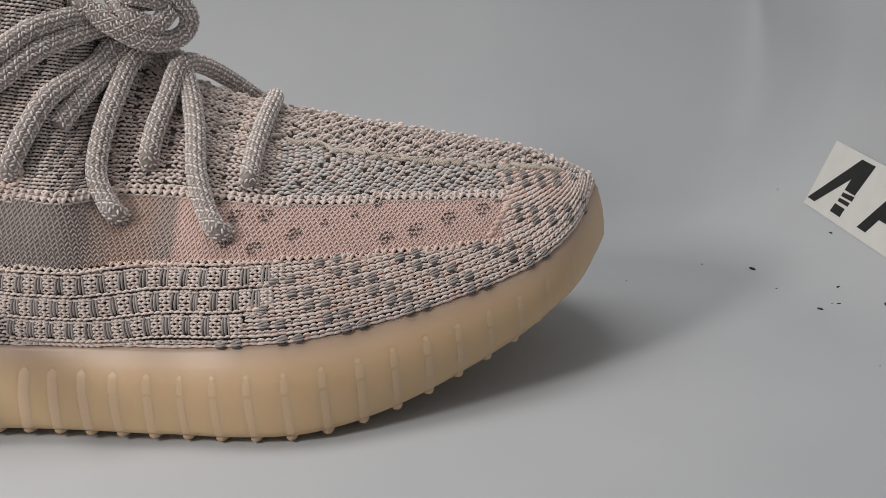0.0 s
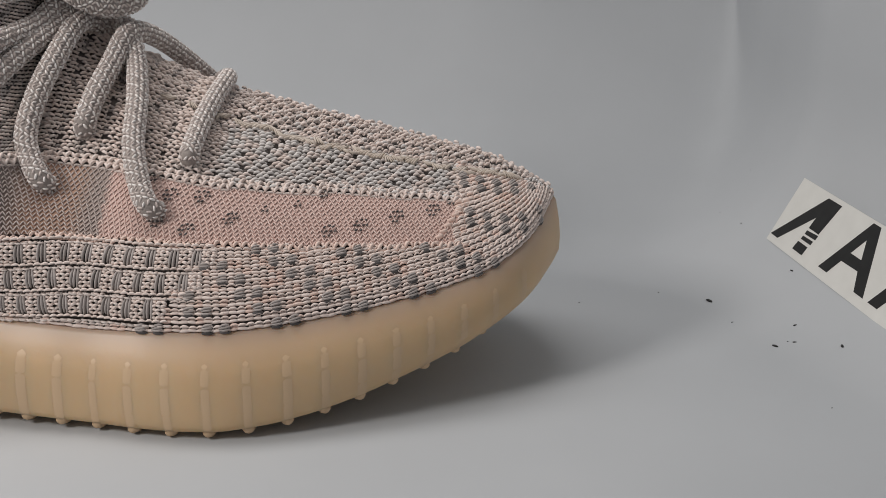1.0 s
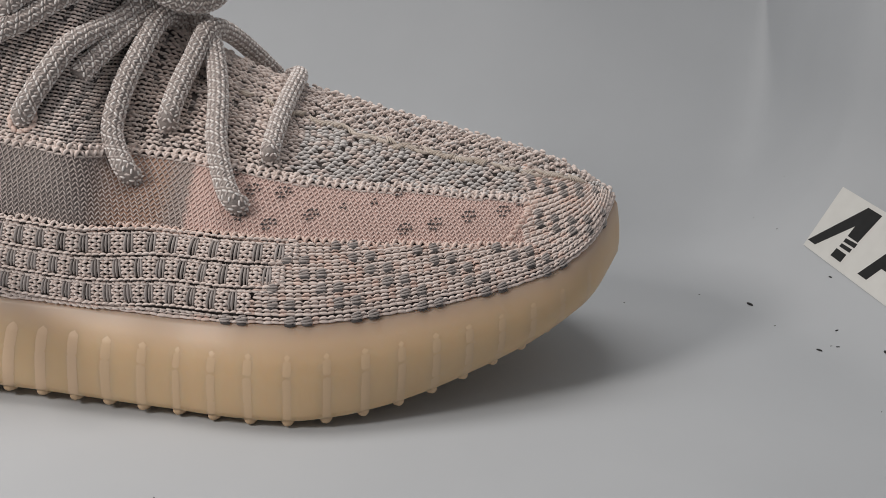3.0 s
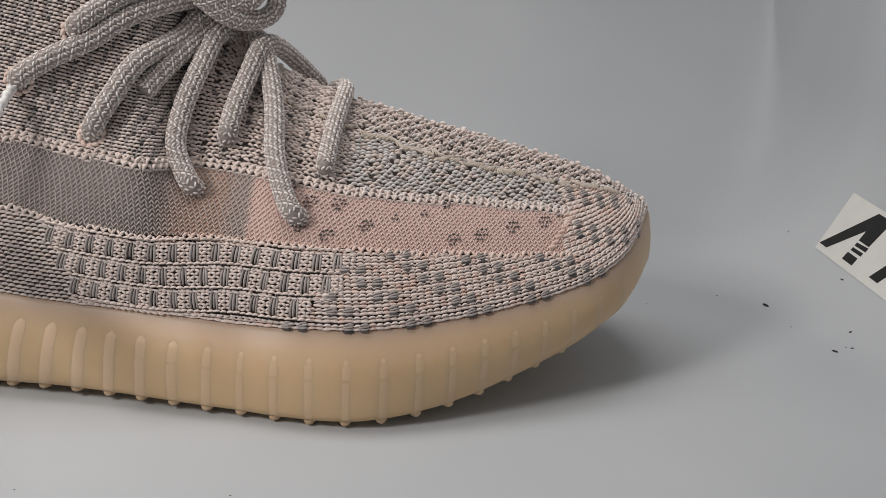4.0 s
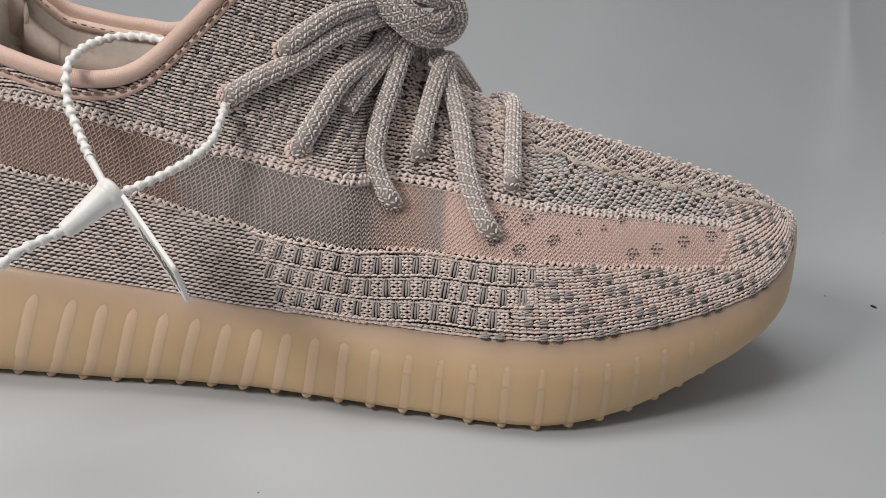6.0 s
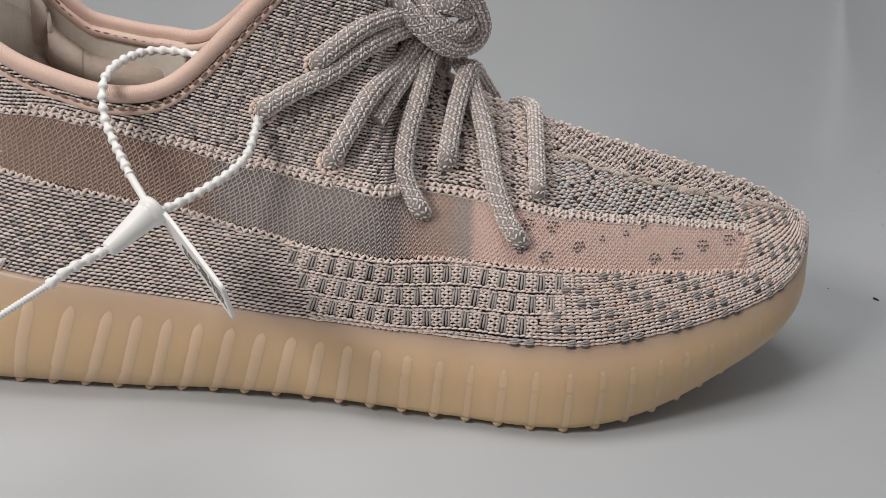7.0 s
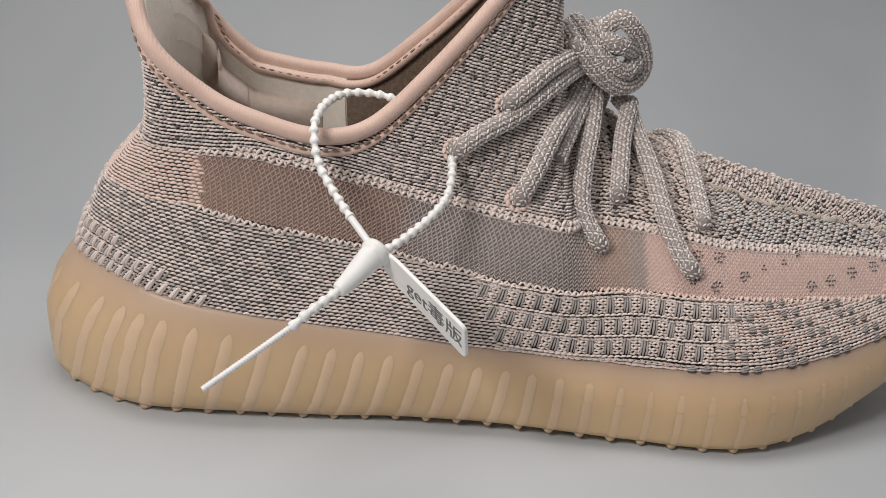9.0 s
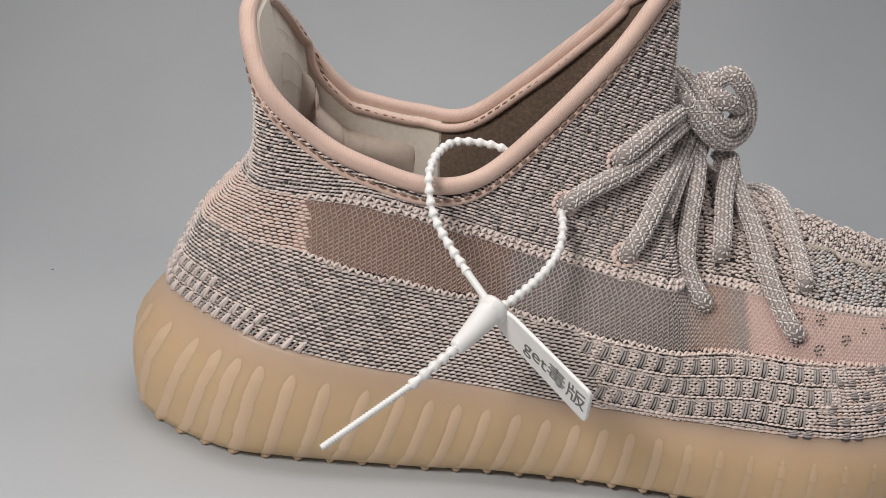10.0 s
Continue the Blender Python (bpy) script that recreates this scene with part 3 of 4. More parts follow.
# ---- translucent mesh stripe ----
def stripe_cloth():
    n = Nodes("stripe_cloth")
    coords = n.add("ShaderNodeTexCoord")
    split = n.add("ShaderNodeSeparateXYZ")
    n.link(coords.outputs["Object"], split.inputs[0])
    stops = [(.046, (.29, .185, .15)), (.100, (.27, .18, .148)), (.112, (.20, .175, .168)), (.158, (.21, .182, .172)), (.165, (.43, .26, .185)),
             (.174, (.42, .26, .19)), (.1785, (.33, .265, .24)), (.1815, (.34, .27, .245)), (.1835, (.60, .43, .385)), (.27, (.62, .45, .40))]
    scaled = n.add("ShaderNodeMath")
    scaled.operation = "MULTIPLY"
    scaled.inputs[1].default_value = 3.3
    n.link(split.outputs[0], scaled.inputs[0])
    n.colour(n.ramp(scaled.outputs[0], [(a * 3.3, c) for a, c in stops]))
    n.shader.inputs["Roughness"].default_value = 0.6
    n.bump(n.noise(2500.0, 2.0), 0.3, 0.0002)
    return n.material


def stripe():
    keep = (X_COL > .044) & (X_COL < .2745)
    cols = np.where(keep)[0]
    sheet = []
    for f in np.linspace(0, 1, 12):
        p, n = outer.row(A_LOW * (1 - f) + A_HIGH * f)
        sheet.append(p[cols] + n[cols] * .0004)
    put_part("mesh_stripe", grid_mesh("mesh_stripe", np.array(sheet)), stripe_cloth(), sneaker, "translucent monofilament side stripe over pink and grey cloth")
    rows = []
    pitch, tall = .00158, .00118
    for level in range(26):
        h = A_LOW + .0004 + level * tall
        p, _ = outer.row(h)
        c, t, b, n, k = walk_row(outer, h, (h < A_HIGH) & (p[:, 0] > .047) & (p[:, 0] < .271), pitch, 0.5 * (level % 2))
        if not len(c):
            continue
        b = up_sign(b)
        x = c[:, 0]
        tone = np.where(x < .106, 2, np.where(x < .182, 0, 1))
        rows.append(threads(c - t * pitch * .25, t, b, n, .00074, .00017, .0002, 57, tone, .0006))
        rows.append(threads(c + t * pitch * .25, t, b, n, .00074, .00017, .0002, -57, tone, .0006))
    cloud("mesh_net", rows, [NET, NET_PINK, NET_BROWN], sneaker, "fine see-through net", "stuff")


stripe()
SPOTS = [(.2063, .0547), (.2143, .0499), (.2221, .0509), (.2299, .0516), (.2386, .0461), (.2465, .0469), (.2555, .0483), (.2648, .0491),
         (.2696, .0503), (.1924, .0587), (.204, .0481), (.2361, .0532), (.1985, .0555), (.1965, .0500)]


def spots():
    """Clusters of dark dots on the stripe, drawn in thread for small dark holes."""
    near = OUTER.reshape(-1, 3)
    flat = OUTER_N.reshape(-1, 3)
    rows = []
    for number, (x, z) in enumerate(SPOTS):
        big = number not in (2, 3, 8, 11)
        for dx, dz in ((-1.2, 1.0), (0, 1.1), (1.2, 1.0), (-1.8, 0), (-.6, 0), (.6, 0), (1.8, 0), (-1.0, -1.0), (.2, -1.0)):
            if not big and (abs(dx) > 1.05 or dz < -.3):
                continue
            q = (x + dx * .0009, z + dz * .0009)
            k = np.argmin((near[:, 0] - q[0]) ** 2 + (near[:, 2] - q[1]) ** 2)
            n = flat[k]
            t = np.array((1.0, 0, 0)) - n * n[0]
            b = np.cross(n, t)
            c = near[k] + (np.array((q[0] - near[k, 0], 0, q[1] - near[k, 2])) - n * 0)
            rows.append(threads(c[None], t[None], b[None], n[None], .00046, .00027, .0003, 38, 2, .0009))
    cloud("stripe_fleck", rows, YARNS, sneaker, "clusters of dark dots on the stripe", "stuff")


spots()

# ---- raised rope of embroidery along the vamp ----
def ridge():
    line = even(smooth_list(RIDGE, 200), 46)
    rows = []
    out = np.array((0, -.55, .83))
    for k, c in enumerate(line[:-1]):
        t = line[k + 1] - c
        t /= np.linalg.norm(t)
        b = np.cross(out, t)
        lean = (46 if k % 5 < 3 else -34) + 14 * rng.standard_normal()
        if rng.random() < .14:
            continue
        push = b * .0006 * rng.standard_normal()
        for f in (-1.5, -.5, .5, 1.5):
            rows.append(threads((c + t * f * .0006 + push)[None], t[None], b[None], out[None], .0013 + .0005 * rng.random(), .00028, .0006, lean + 8 * f, 5, .0005))
    cloud("vamp_rope", rows, YARNS, sneaker, "raised tan rope embroidery", "stuff")


ridge()


# ---- collar: rolled binding, welt, seam stitches ----
def around(side, down):
    """A line that runs the given distance below the collar edge."""
    p, n = side.row(side.total - down)
    keep = np.linspace(0, len(EDGE) - 1, N_U) <= 9.1
    return p[keep], n[keep]


def collar():
    put_part("collar_binding", tube_mesh("collar_binding", RIM + np.array((0, 0, .0010)), 0.0025, 16), BINDING, sneaker, "rolled peach fabric binding")
    for side in (outer, inner):
        p, n = around(side, .0037 if side is outer else .0020)
        face = 1 if side is outer else -1
        put_part("binding_welt", tube_mesh("binding_welt", even(p + n * (.0007 if side is outer else -.0036), 200), 0.0009 if side is outer else 0.0015, 8), BINDING, sneaker)
        p, n = around(side, .0026 if side is outer else .0014)
        line = even(p, 62)
        way = np.gradient(line, axis=0)
        way /= np.linalg.norm(way, axis=1)[:, None]
        m = n[np.clip((np.arange(62) * len(n) / 62).astype(int), 0, len(n) - 1)] * face
        rows = [threads(line + m * (.0018 if side is outer else .0046), way, np.cross(m, way), m, .0011, .00035, .0004, 0, 1)]
        cloud("binding_stitch", rows, [BEIGE, PAD_THREAD], sneaker, "brown topstitching", "stuff")


PAD_THREAD = thread("brown_topstitch", [(.22, .14, .10), (.30, .20, .15)], 0.6)
collar()


# ---- inside of the collar ----
def lining():
    cut = 30
    station = np.linspace(0, len(EDGE) - 1, N_U)
    for side in (outer, inner):
        p = side.p - side.n * (.0032 * np.clip((N_V - 1 - np.arange(N_V)) / 10, .2, 1))[None, :, None]
        put_part("lining", grid_mesh("lining", p[station <= 5.5][:, cut:]), LINING, sneaker, "cream fabric lining")
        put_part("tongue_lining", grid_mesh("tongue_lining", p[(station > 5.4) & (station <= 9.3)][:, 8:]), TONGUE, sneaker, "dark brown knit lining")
    # padded rolls along heel and inner wall
    for low, high, thick in ((.30, .64, .0120), (.66, .86, .0075)):
        for side in (outer, inner):
            first, last = int(N_U * .085), int(N_U * .26)
            span = np.arange(first, last)
            rows = []
            for f in np.linspace(0, 1, 14):
                p, n = side.row(side.total * (low + (high - low) * f) - .001)
                swell = .0030 + thick * math.sin(math.pi * f) ** .6
                fade = np.minimum(np.clip((last - span) / 44, 0, 1), np.clip((span - first) / 18, 0, 1))[:, None] ** .6
                rows.append(p[span] - n[span] * (.0026 + (swell - .0026) * fade))
            put_part("heel_pad", grid_mesh("heel_pad", np.array(rows)), PAD, sneaker, "padded beige heel cushion")
    a, b = outer.row(outer.total * .25)[0][:int(N_U * .6)], inner.row(inner.total * .25)[0][:int(N_U * .6)]
    floor_ = np.array([a * (1 - f) + b * f - np.array((0, 0, .004 * math.sin(math.pi * f))) for f in np.linspace(0, 1, 12)])
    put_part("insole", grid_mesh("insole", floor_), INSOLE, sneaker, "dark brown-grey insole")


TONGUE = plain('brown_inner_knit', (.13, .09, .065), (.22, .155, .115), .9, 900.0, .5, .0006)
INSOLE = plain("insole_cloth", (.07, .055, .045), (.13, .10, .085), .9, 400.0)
lining()

# ---- heel seam ----
def heel_seam():
    p = OUTER[0, 2:26]
    line = even(p, 30)
    rows = []
    for k in range(29):
        t = line[k + 1] - line[k]
        t /= np.linalg.norm(t)
        out = np.cross((0, 1.0, 0), t)
        out = -out if out[0] > 0 else out
        b = np.array((0, 1.0, 0))
        rows.append(threads(line[k][None], t[None], b[None], out[None], .0019, .0006, .0008, 40 if k % 2 else -40, 1 if k % 3 else 0, .0004))
    cloud("heel_seam", rows, YARNS, sneaker, "zigzag stitched heel seam", "stuff")


heel_seam()


def tab_seams():
    for level, last in ((.74, .10), (.82, .095), (.89, .085)):
        p, n = inner.row(inner.total * level)
        count = int(N_U * last)
        put_part("lining_seam", tube_mesh("lining_seam", (p - n * .0036)[3:count], .00009, 6), PAD, sneaker)


tab_seams()


# ---- ribs and lugs of the sole ----
def sole_relief():
    ring_length = np.r_[0, np.cumsum(np.linalg.norm(np.diff(RINGS[:, -2], axis=0), axis=1))]
    for s in np.arange(.004, ring_length[-1], .0096):
        place = float(np.interp(s, ring_length, np.arange(len(RINGS))))
        k = int(round(place)) % len(RINGS)
        x = LOOP[k][0]
        if x > .2895:
            continue
        lean = float(np.interp(x, [.0, .12, .2], [4.5, 2.5, 0])) * (1 if k < 160 else -1)
        band = []
        for q in np.linspace(3.9, 11, 26):
            at_ = place + lean * (11 - q) / 7
            j, f = int(math.floor(at_)), at_ - math.floor(at_)
            a, b = j % len(RINGS), (j + 1) % len(RINGS)
            r, g = min(int(q), 10), q - min(int(q), 10)
            first = RINGS[a][r] * (1 - g) + RINGS[a][r + 1] * g
            second = RINGS[b][r] * (1 - g) + RINGS[b][r + 1] * g
            t = (second - first) / (np.linalg.norm(second - first) + 1e-9)
            c = first * (1 - f) + second * f
            top = min((q - 3.9) / .9, 1.0)
            proud = float(np.interp(x, [.0, .13, .18], [0.9, 0.75, 0.58]))
            wide = float(np.interp(x, [.08, .16], [.0026, .0029])) * (0.35 + 0.65 * math.sqrt(top * (2 - top)))
            band.append([c + t * wide * u + (WAY[a] * (1 - f) + WAY[b] * f) * (.00075 * proud * math.cos(u * 1.35) * (.45 + .55 * top) - .00038) for u in (-1.2, -.8, -.4, 0, .4, .8, 1.2)])
        put_part("rib", grid_mesh("rib", np.array(band)), GUM_RIB if x < .16 else GUM_SKIN, sole)
        first, f = int(place), place - int(place)
        low = RINGS[first][11] * (1 - f) + RINGS[(first + 1) % len(RINGS)][11] * f
        lug = even(np.array([low - WAY[k] * .005, low + WAY[k] * .0022]), 7) + np.array((0, 0, .0001))
        put_part("tread_lug", tube_mesh("tread_lug", lug, [.0015, .0018, .0019, .0019, .0019, .0017, .0012], 10), GUM_SKIN, sole)


sole_relief()


# ---- laces ----
def lace_cloth():
    n = Nodes("lace_cloth")
    n.colour(n.ramp(n.noise(1500.0, 2.0), [(0.35, (.27, .235, .22)), (0.65, (.34, .30, .28))]))
    n.shader.inputs["Roughness"].default_value = 0.7
    n.bump(n.noise(4000.0, 1.0), 0.4, 0.0002)
    return n.material


LACE = lace_cloth()
FLECK = thread("reflective_lace_thread", [(.80, .755, .73), (.87, .83, .81), (.92, .89, .87)], 0.35)
FLECK_WARM = thread("beige_lace_thread", [(.50, .435, .41), (.57, .50, .475), (.63, .56, .53)], 0.7)


def lace(points, radius=.00265):
    line = even(smooth_list(points, 160), 90)
    total = np.linalg.norm(np.diff(line, axis=0), axis=1).sum()
    r = np.full(90, radius)
    r[:3] *= (.5, .8, .95)
    ob = put_part("lace", tube_mesh("lace", line, r, 12), LACE, sneaker, "round beige rope lace with silver flecks")
    rings = max(int(total / .00090), 4)
    path = even(line, rings)
    sides = 12
    skin = tube_points(path, radius * .98, sides)
    way = np.gradient(path, axis=0)
    way /= np.linalg.norm(way, axis=1)[:, None]
    rows = []
    for k in range(1, rings):
        out = skin[k] - path[k]
        out /= np.linalg.norm(out, axis=1)[:, None]
        t = np.repeat(way[k][None], sides, 0)
        b = np.cross(out, t)
        at_ = np.arange(sides)
        step = (at_ + k) % 4
        lean = np.where(step < 2, 44, -44)
        tone = np.where((step == 0) | (step == 2) & ((at_ // 2 + k // 2) % 3 != 0), 0, 1)
        rows.append(threads(path[k] + out * radius * .97, t, b, out, .00074, .00030, .00042, lean, tone))
    cloud("lace_weave", rows, [FLECK, FLECK_WARM], ob, "woven silver and beige threads", "stuff")
    return ob


LACES = [
    [(.1343, -.0185, .0986), (.1355, -.0213, .1007), (.1405, -.0190, .1047), (.1480, -.0120, .1095), (.1568, .001, .1108), (.1612, .008, .1083)],
    [(.1196, -.0235, .0849), (.1212, -.0262, .0869), (.1284, -.0245, .0917), (.1382, -.0205, .0967), (.1475, -.0140, .1032), (.1572, .0, .1066), (.1615, .008, .1065)],
    [(.1399, -.0255, .0721), (.1407, -.0285, .0746), (.1445, -.026, .0816), (.1502, -.0180, .0912), (.1574, -.003, .0965), (.161, .004, .1015), (.1634, .01, .1031)],
    [(.1514, -.0197, .0827), (.1534, -.0158, .0858), (.1572, -.0078, .091), (.163, .004, .0976), (.166, .01, .1005)],
    [(.1673, -.0240, .0573), (.1661, -.0266, .0598), (.1627, -.0238, .0644), (.1606, -.0206, .0702), (.1615, -.0139, .0797), (.1639, -.0062, .0885), (.1659, .003, .096),
     (.1671, .011, .0975), (.1682, .019, .093), (.1692, .025, .0879)],
    [(.173, -.0115, .0695), (.1735, -.0139, .072), (.1744, -.0084, .0785), (.1763, .0012, .0866), (.1789, .008, .094), (.1815, .018, .0931), (.185, .032, .0869), (.1908, .044, .0779)],
    [(.1967, -.0276, .052), (.195, -.0304, .0542), (.1918, -.0268, .0583), (.1878, -.0185, .0673), (.1852, -.006, .0779), (.1818, .0045, .0864), (.1793, .009, .0925), (.1762, .014, .0961)],
    [(.2013, -.0141, .0626), (.2015, -.0157, .0649), (.2017, -.0054, .071), (.2021, .0068, .0762), (.2025, .019, .0800), (.2009, .028, .0802), (.1975, .034, .0787)],
    [(.1536, .01, .1187), (.1543, .004, .1181), (.157, .0, .1143), (.1627, .0, .1082), (.1716, .004, .1019), (.1793, .01, .102), (.1826, .012, .1073), (.1794, .008, .1155),
     (.1747, .004, .1208), (.1707, .004, .1229), (.1672, .005, .1200), (.1664, .006, .1160), (.1692, .008, .1132), (.1735, .012, .1128), (.1770, .017, .1120)],
    [(.1588, .018, .1197), (.1608, .012, .118), (.1639, .006, .1137), (.1685, .003, .1091), (.1745, .005, .1063), (.1785, .008, .1100)],
    [(.1650, .013, .1196), (.1668, .005, .1170), (.1698, .002, .1153), (.1738, .004, .1142), (.1772, .009, .1120)],
    [(.1577, .004, .1104), (.1637, .008, .1046), (.1697, .014, .1013), (.1715, .018, .0958), (.1709, .02, .0907)],
    [(.1542, .002, .1114), (.156, -.001, .1141), (.1605, .001, .1109), (.1642, .006, .1058), (.1652, .012, .101)],
]
for number, line in enumerate(LACES):
    lace(line, .0024 if number == 7 else .00265)


def eyelet(place):
    """A stitched ring round a lace hole, whose shaded inside is a dark disc."""
    near = OUTER.reshape(-1, 3)
    k = int(np.argmin(((near - np.array(place)) ** 2).sum(1)))
    n = OUTER_N.reshape(-1, 3)[k]
    a = np.cross(n, (0, 0, 1.0))
    a /= np.linalg.norm(a)
    b = np.cross(n, a)
    c = near[k] + n * .0009
    rows = []
    for q in range(12):
        g = q * math.pi / 6
        out = a * math.cos(g) + b * math.sin(g)
        rows.append(threads((c + out * .0034)[None], out[None], np.cross(n, out)[None], n[None], .0011, .0007, .0007, 70, 3))
    cloud("eyelet", rows, YARNS, sneaker, "stitched lace hole", "stuff")
    bm = bmesh.new()
    bmesh.ops.create_circle(bm, cap_ends=True, radius=.0030, segments=16, matrix=Matrix.Translation(c) @ Vector(n).to_track_quat("Z", "Y").to_matrix().to_4x4())
    mesh = bpy.data.meshes.new("lace_hole_disc")
    bm.to_mesh(mesh)
    bm.free()
    put_part("lace_hole_disc", mesh, SHELL, sneaker)


for line in LACES[:3]:
    eyelet(line[0])


# ---- white cable tie with its printed tag ----
def white_plastic():
    n = Nodes("white_plastic")
    n.colour(n.ramp(n.noise(200.0, 2.0), [(0.3, (.80, .80, .79)), (0.7, (.86, .86, .85))]))
    n.shader.inputs["Roughness"].default_value = 0.4
    n.shader.inputs["Subsurface Weight"].default_value = 0.2
    n.shader.inputs["Subsurface Radius"].default_value = (.002, .002, .002)
    return n.material


PLASTIC = white_plastic()
INK = plain("grey_print", (.12, .12, .12), (.17, .17, .17), .6, 500.0, 0)
cable_tie = tagged(new("cable_tie"), "white beaded plastic cable tie looped through the sneaker's lace hole", "cable tie")


def beaded(name, points, radius, bead):
    """A strap of barbs, each one flaring and stepping back."""
    line = even(smooth_list(points, 200), 400)
    total = np.linalg.norm(np.diff(line, axis=0), axis=1).sum()
    s = np.linspace(0, total / bead, 400) % 1
    r = radius * np.interp(s, [0, .25, .6, .8, 1], [.62, .66, 1.0, .98, .62])
    put_part(name, tube_mesh(name, line, r, 10), PLASTIC, cable_tie)


LOOP_FRONT = [(.1075, -.0222, .0955), (.1030, -.0205, .0978), (.0985, -.0190, .0990), (.0920, -.0180, .0993), (.086, -.0195, .0988), (.0815, -.027, .0973), (.0794, -.034, .0946), (.0793, -.038, .0911),
              (.0808, -.042, .0851), (.0846, -.047, .0796), (.0905, -.055, .0739)]
LOOP_BACK = [(.1188, -.022, .0844), (.119, -.028, .0832), (.1188, -.033, .0805), (.1176, -.038, .0761), (.1139, -.044, .0726), (.1083, -.051, .0697), (.1029, -.057, .0676),
             (.0984, -.061, .0662)]
beaded("strap_loop", LOOP_FRONT, .0014, .0032)
beaded("strap_loop", LOOP_BACK, .0014, .0032)
put_part("strap_neck", tube_mesh("strap_neck", even([(.0903, -.0548, .0741), (.096, -.061, .0689), (.0981, -.062, .0672)], 20), .0010, 10), PLASTIC, cable_tie)
beaded("strap_end", [(.0886, -.07, .0592), (.0812, -.079, .0565), (.0773, -.081, .0533)], .0015, .0036)
put_part("strap_tail", tube_mesh("strap_tail", even([(.0780, -.0805, .0538), (.0674, -.086, .0471), (.0571, -.092, .041)], 120),
                                 .00085 + .00012 * np.sin(np.arange(120) * 1.7), 10), PLASTIC, cable_tie, "thin ribbed pull tail")
lock_line = even([(.0987, -.0605, .0676), (.0962, -.063, .0657), (.0906, -.068, .0606), (.0882, -.07, .0587)], 40)
lock_r = np.interp(np.linspace(0, 1, 40), [0, .04, .1, .16, .20, .85, .97, 1], [.0034, .0042, .0043, .0041, .0036, .0024, .0021, .0012])
put_part("lock_body", tube_mesh("lock_body", lock_line, lock_r, 20), PLASTIC, cable_tie, "conical white locking head")

TAG_O, TAG_END, TAG_UP = Vector((.1000, -.0590, .0640)), Vector((.1212, -.0845, .0527)), Vector((-.002, -.007, .0125))


def printed_tag():
    along = (TAG_END - TAG_O)
    length = along.length
    along.normalize()
    up = (TAG_UP - along * TAG_UP.dot(along)).normalized()
    out = along.cross(up)
    frame_ = Matrix((along, up, out)).transposed().to_4x4()
    frame_.translation = TAG_O
    bm = bmesh.new()
    half_w, thick, corner = .0066, .0011, .0016
    outline = [(0, -.0042), (.006, -.0058)]
    for cx, cy, a0 in ((length - corner, -half_w + corner, -90), (length - corner, half_w - corner, 0)):
        outline += [(cx + corner * math.cos(radians(a0 + q * 22.5)), cy + corner * math.sin(radians(a0 + q * 22.5))) for q in range(5)]
    outline += [(.006, .0058), (0, .0042)]
    face = bm.faces.new([bm.verts.new((x, y, -thick / 2)) for x, y in outline])
    grown = bmesh.ops.extrude_face_region(bm, geom=[face])
    bmesh.ops.translate(bm, verts=[v for v in grown["geom"] if isinstance(v, bmesh.types.BMVert)], vec=(0, 0, thick))
    bmesh.ops.recalc_face_normals(bm, faces=bm.faces)
    bmesh.ops.bevel(bm, geom=[e for e in bm.edges], offset=.0002, segments=1, affect="EDGES")
    mesh = bpy.data.meshes.new("tag_plate")
    bm.to_mesh(mesh)
    bm.free()
    plate = put_part("tag_plate", mesh, PLASTIC, cable_tie, "flat white plastic tag with grey print")
    plate.matrix_local = frame_
    curve = bpy.data.curves.new("print", "FONT")
    curve.body, curve.size, curve.align_x, curve.align_y = "get\u6bd2\u7248", .0072, "LEFT", "CENTER"
    curve.extrude = .00005
    text = new("print", curve)
    text.data.materials.append(INK)
    text.parent = plate
    text.matrix_local = pose(length - .0242, 0, thick / 2 + .00007)
    text["label"] = "dark grey printed lettering"


printed_tag()

# ---- card with black lettering, leaning on the side wall ----
CARD_O, CARD_D, CARD_U = Vector((.3834, .0959, .0156)), Vector((.2144, -.9726, -.0900)), Vector((.4479, .0160, .8940))
CARD = Matrix((CARD_D, CARD_U, CARD_D.cross(CARD_U))).transposed().to_4x4()
CARD.translation = CARD_O
BLACK = plain("black_ink", (.008, .008, .008), (.014, .014, .014), .5, 300.0, 0)
WHITE_CARD = plain("white_card", (.70, .70, .67), (.75, .75, .72), .5, 120.0, .05)


def slab(name, outlines, z0, z1, material, parent, label="", hole=None):
    """A flat piece with straight sides, cut from outlines in the card's plane."""
    bm = bmesh.new()
    for outline in outlines:
        verts = [bm.verts.new((x, y, z0)) for x, y in outline]
        face = bm.faces.new(verts)
        grown = bmesh.ops.extrude_face_region(bm, geom=[face])
        bmesh.ops.translate(bm, verts=[v for v in grown["geom"] if isinstance(v, bmesh.types.BMVert)], vec=(0, 0, z1 - z0))
    bmesh.ops.recalc_face_normals(bm, faces=bm.faces)
    mesh = bpy.data.meshes.new(name)
    bm.to_mesh(mesh)
    bm.free()
    return put_part(name, mesh, material, parent, label)


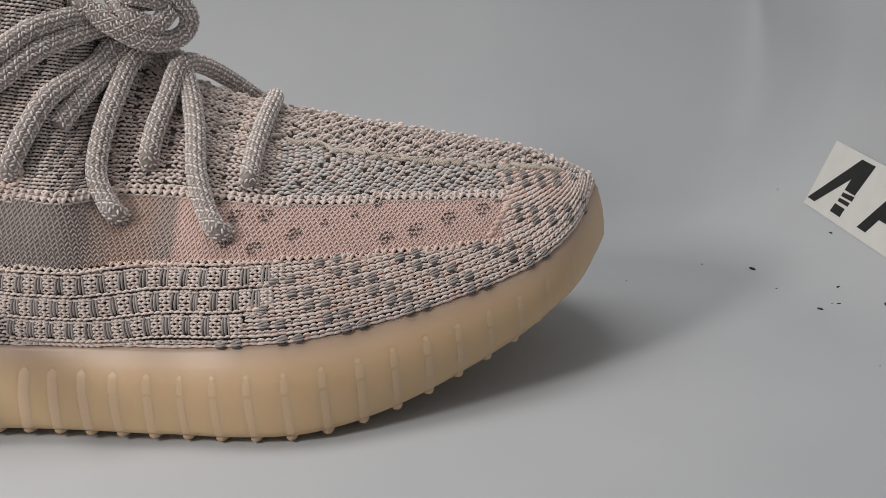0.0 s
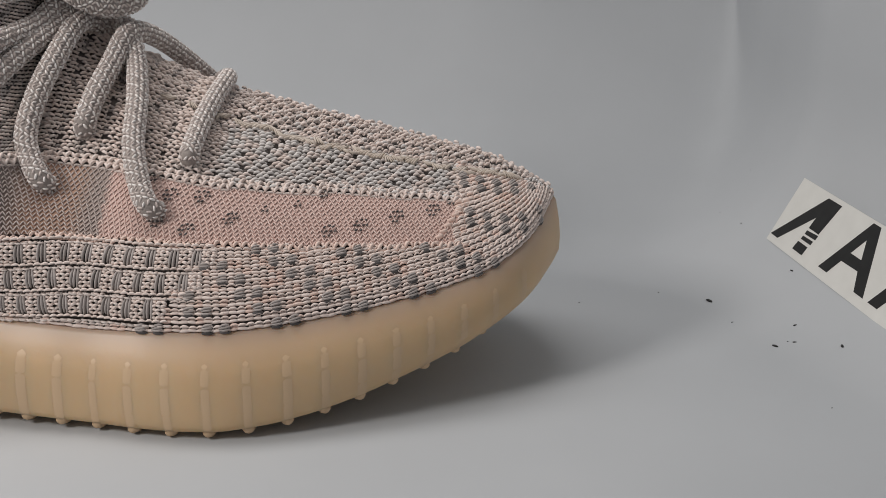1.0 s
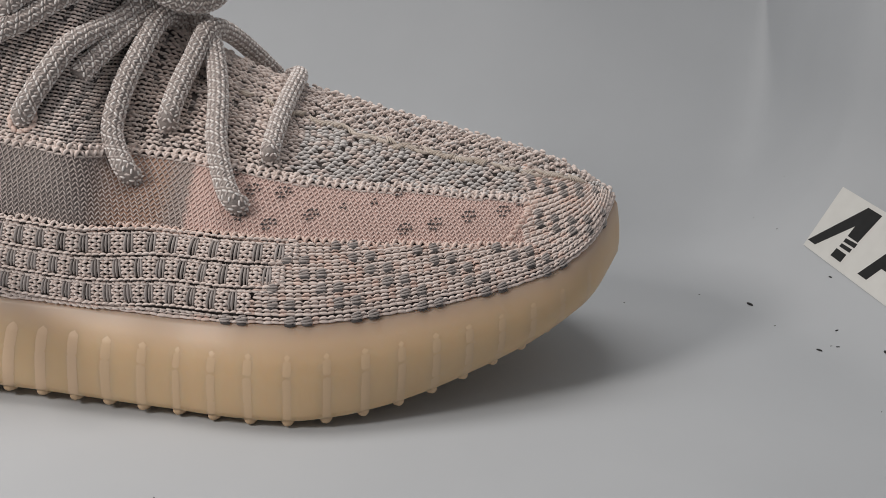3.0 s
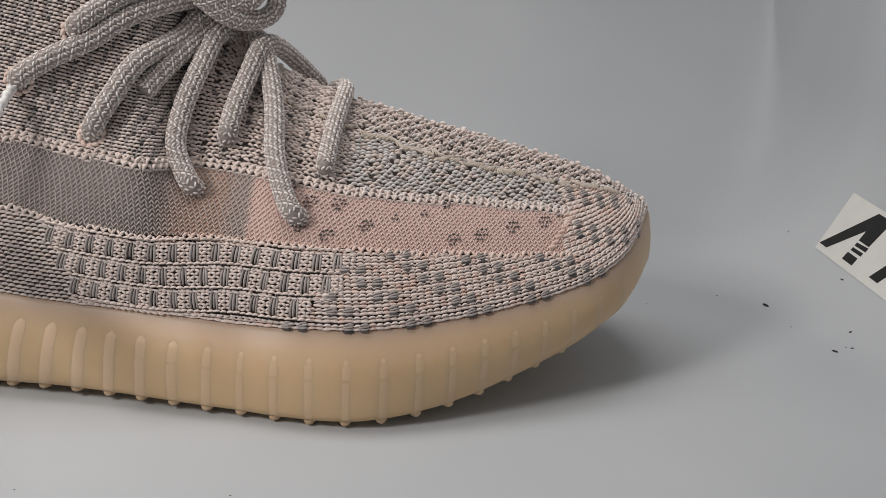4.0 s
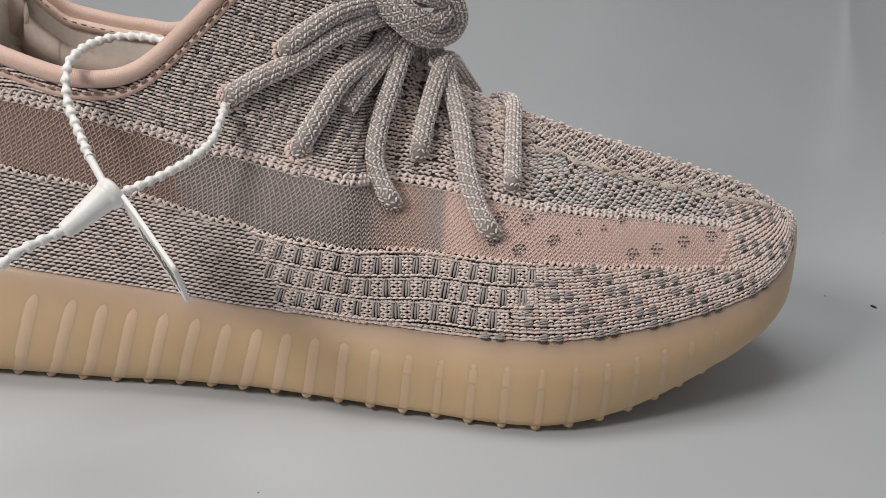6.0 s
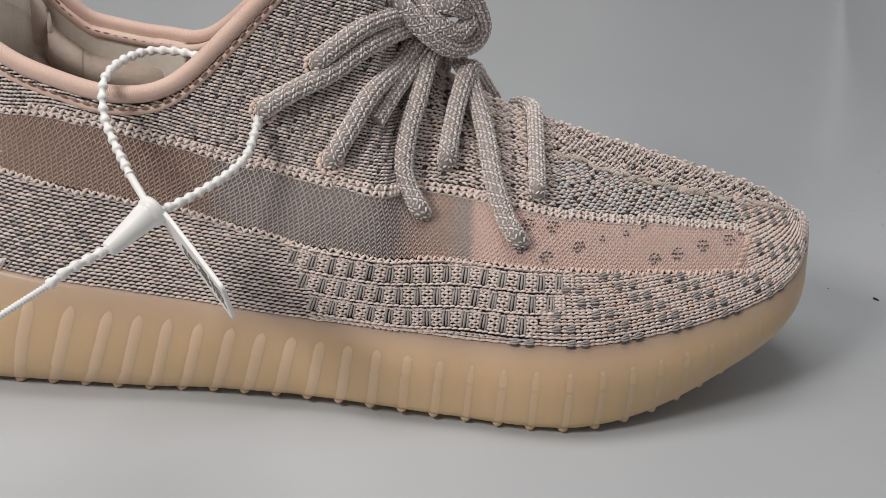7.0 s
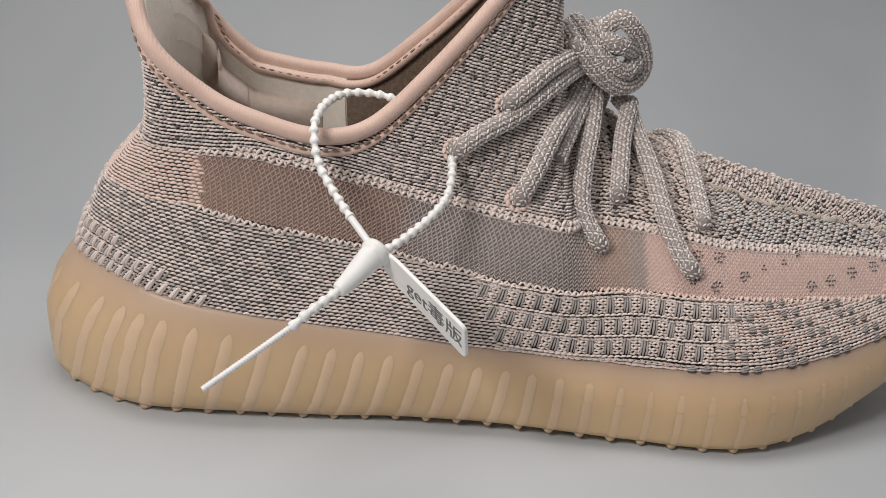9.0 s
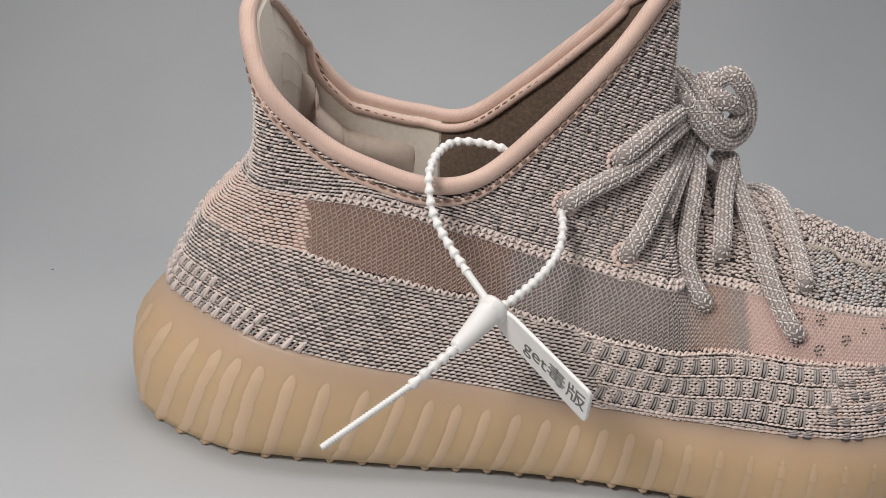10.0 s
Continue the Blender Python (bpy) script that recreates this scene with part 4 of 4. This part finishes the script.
card = tagged(new("sign_card"), "white card with bold black letter shapes leaning on the sheet", "card")
card.matrix_world = CARD
slab("board", [[(-.0012, -.0004), (.112, -.0004), (.112, .0256), (-.0012, .0256)]], -.0014, 0, WHITE_CARD, card, "thin white board")
for mark in ([(-.0006, .0022), (.0046, .0022), (.0180, .0160), (.0176, .0116), (.0243, .0116), (.0269, .0239), (.0182, .0239)],
             [(.0174, .0091), (.0245, .0093), (.0247, .0111), (.0175, .0106)],
             [(.0170, .0069), (.0237, .0070), (.0239, .0085), (.0172, .0083)],
             [(.0158, .0024), (.0226, .0024), (.0230, .0058), (.0164, .0058)],
             [(.0337, .0028), (.0392, .0028), (.0423, .0088), (.0442, .0126), (.0475, .0189), (.0475, .0246), (.0458, .0246)],
             [(.0423, .0088), (.0522, .0090), (.0507, .0126), (.0442, .0126)],
             [(.0522, .0090), (.0560, .0030), (.0613, .0030), (.0501, .0246), (.0475, .0246), (.0475, .0189), (.0507, .0126)],
             [(.0641, .0030), (.0693, .0030), (.0790, .0215), (.0790, .0246), (.0752, .0246)]):
    slab("black_mark", [mark], .00002, .0001, BLACK, card)


# ---- dark crumbs on the sheet ----
def crumbs():
    rows = []
    places = [(.3569, .0666, .0012), (.3575, .0660, .0009), (.3606, .0462, .0004), (.3691, .0253, .0009), (.3786, .0384, .0007), (.3755, .0272, .0006), (.3873, .0195, .0009),
              (.3858, .0718, .0007), (.3408, .0757, .0004), (.3779, .1162, .0004), (.3746, .1395, .0003), (.3738, .0283, .0004), (.3115, .0622, .0003), (.3728, -.0185, .0003),
              (.3893, .1537, .0004), (.19, -.085, .00022), (.14, -.088, .00022), (-.06, .09, .0004)]
    for x, y, size in places:
        d = x - side_start(y)
        z = 0 if d <= 0 else R_SIDE - math.sqrt(R_SIDE ** 2 - min(d, R_SIDE) ** 2)
        turn = rng.random() * 3
        t = np.array((math.cos(turn), math.sin(turn), 0))
        b = np.array((-t[1], t[0], 0))
        rows.append((np.array([[x, y, z + size * .25]]), t[None] * size * 1.2, b[None] * size * .5, np.array([[0, 0, size * .35]]), np.zeros(1)))
    ob = cloud("crumbs", rows, [BLACK], None)
    tagged(ob, "tiny dark crumbs scattered on the white sheet", "crumbs", kind="stuff")


crumbs()
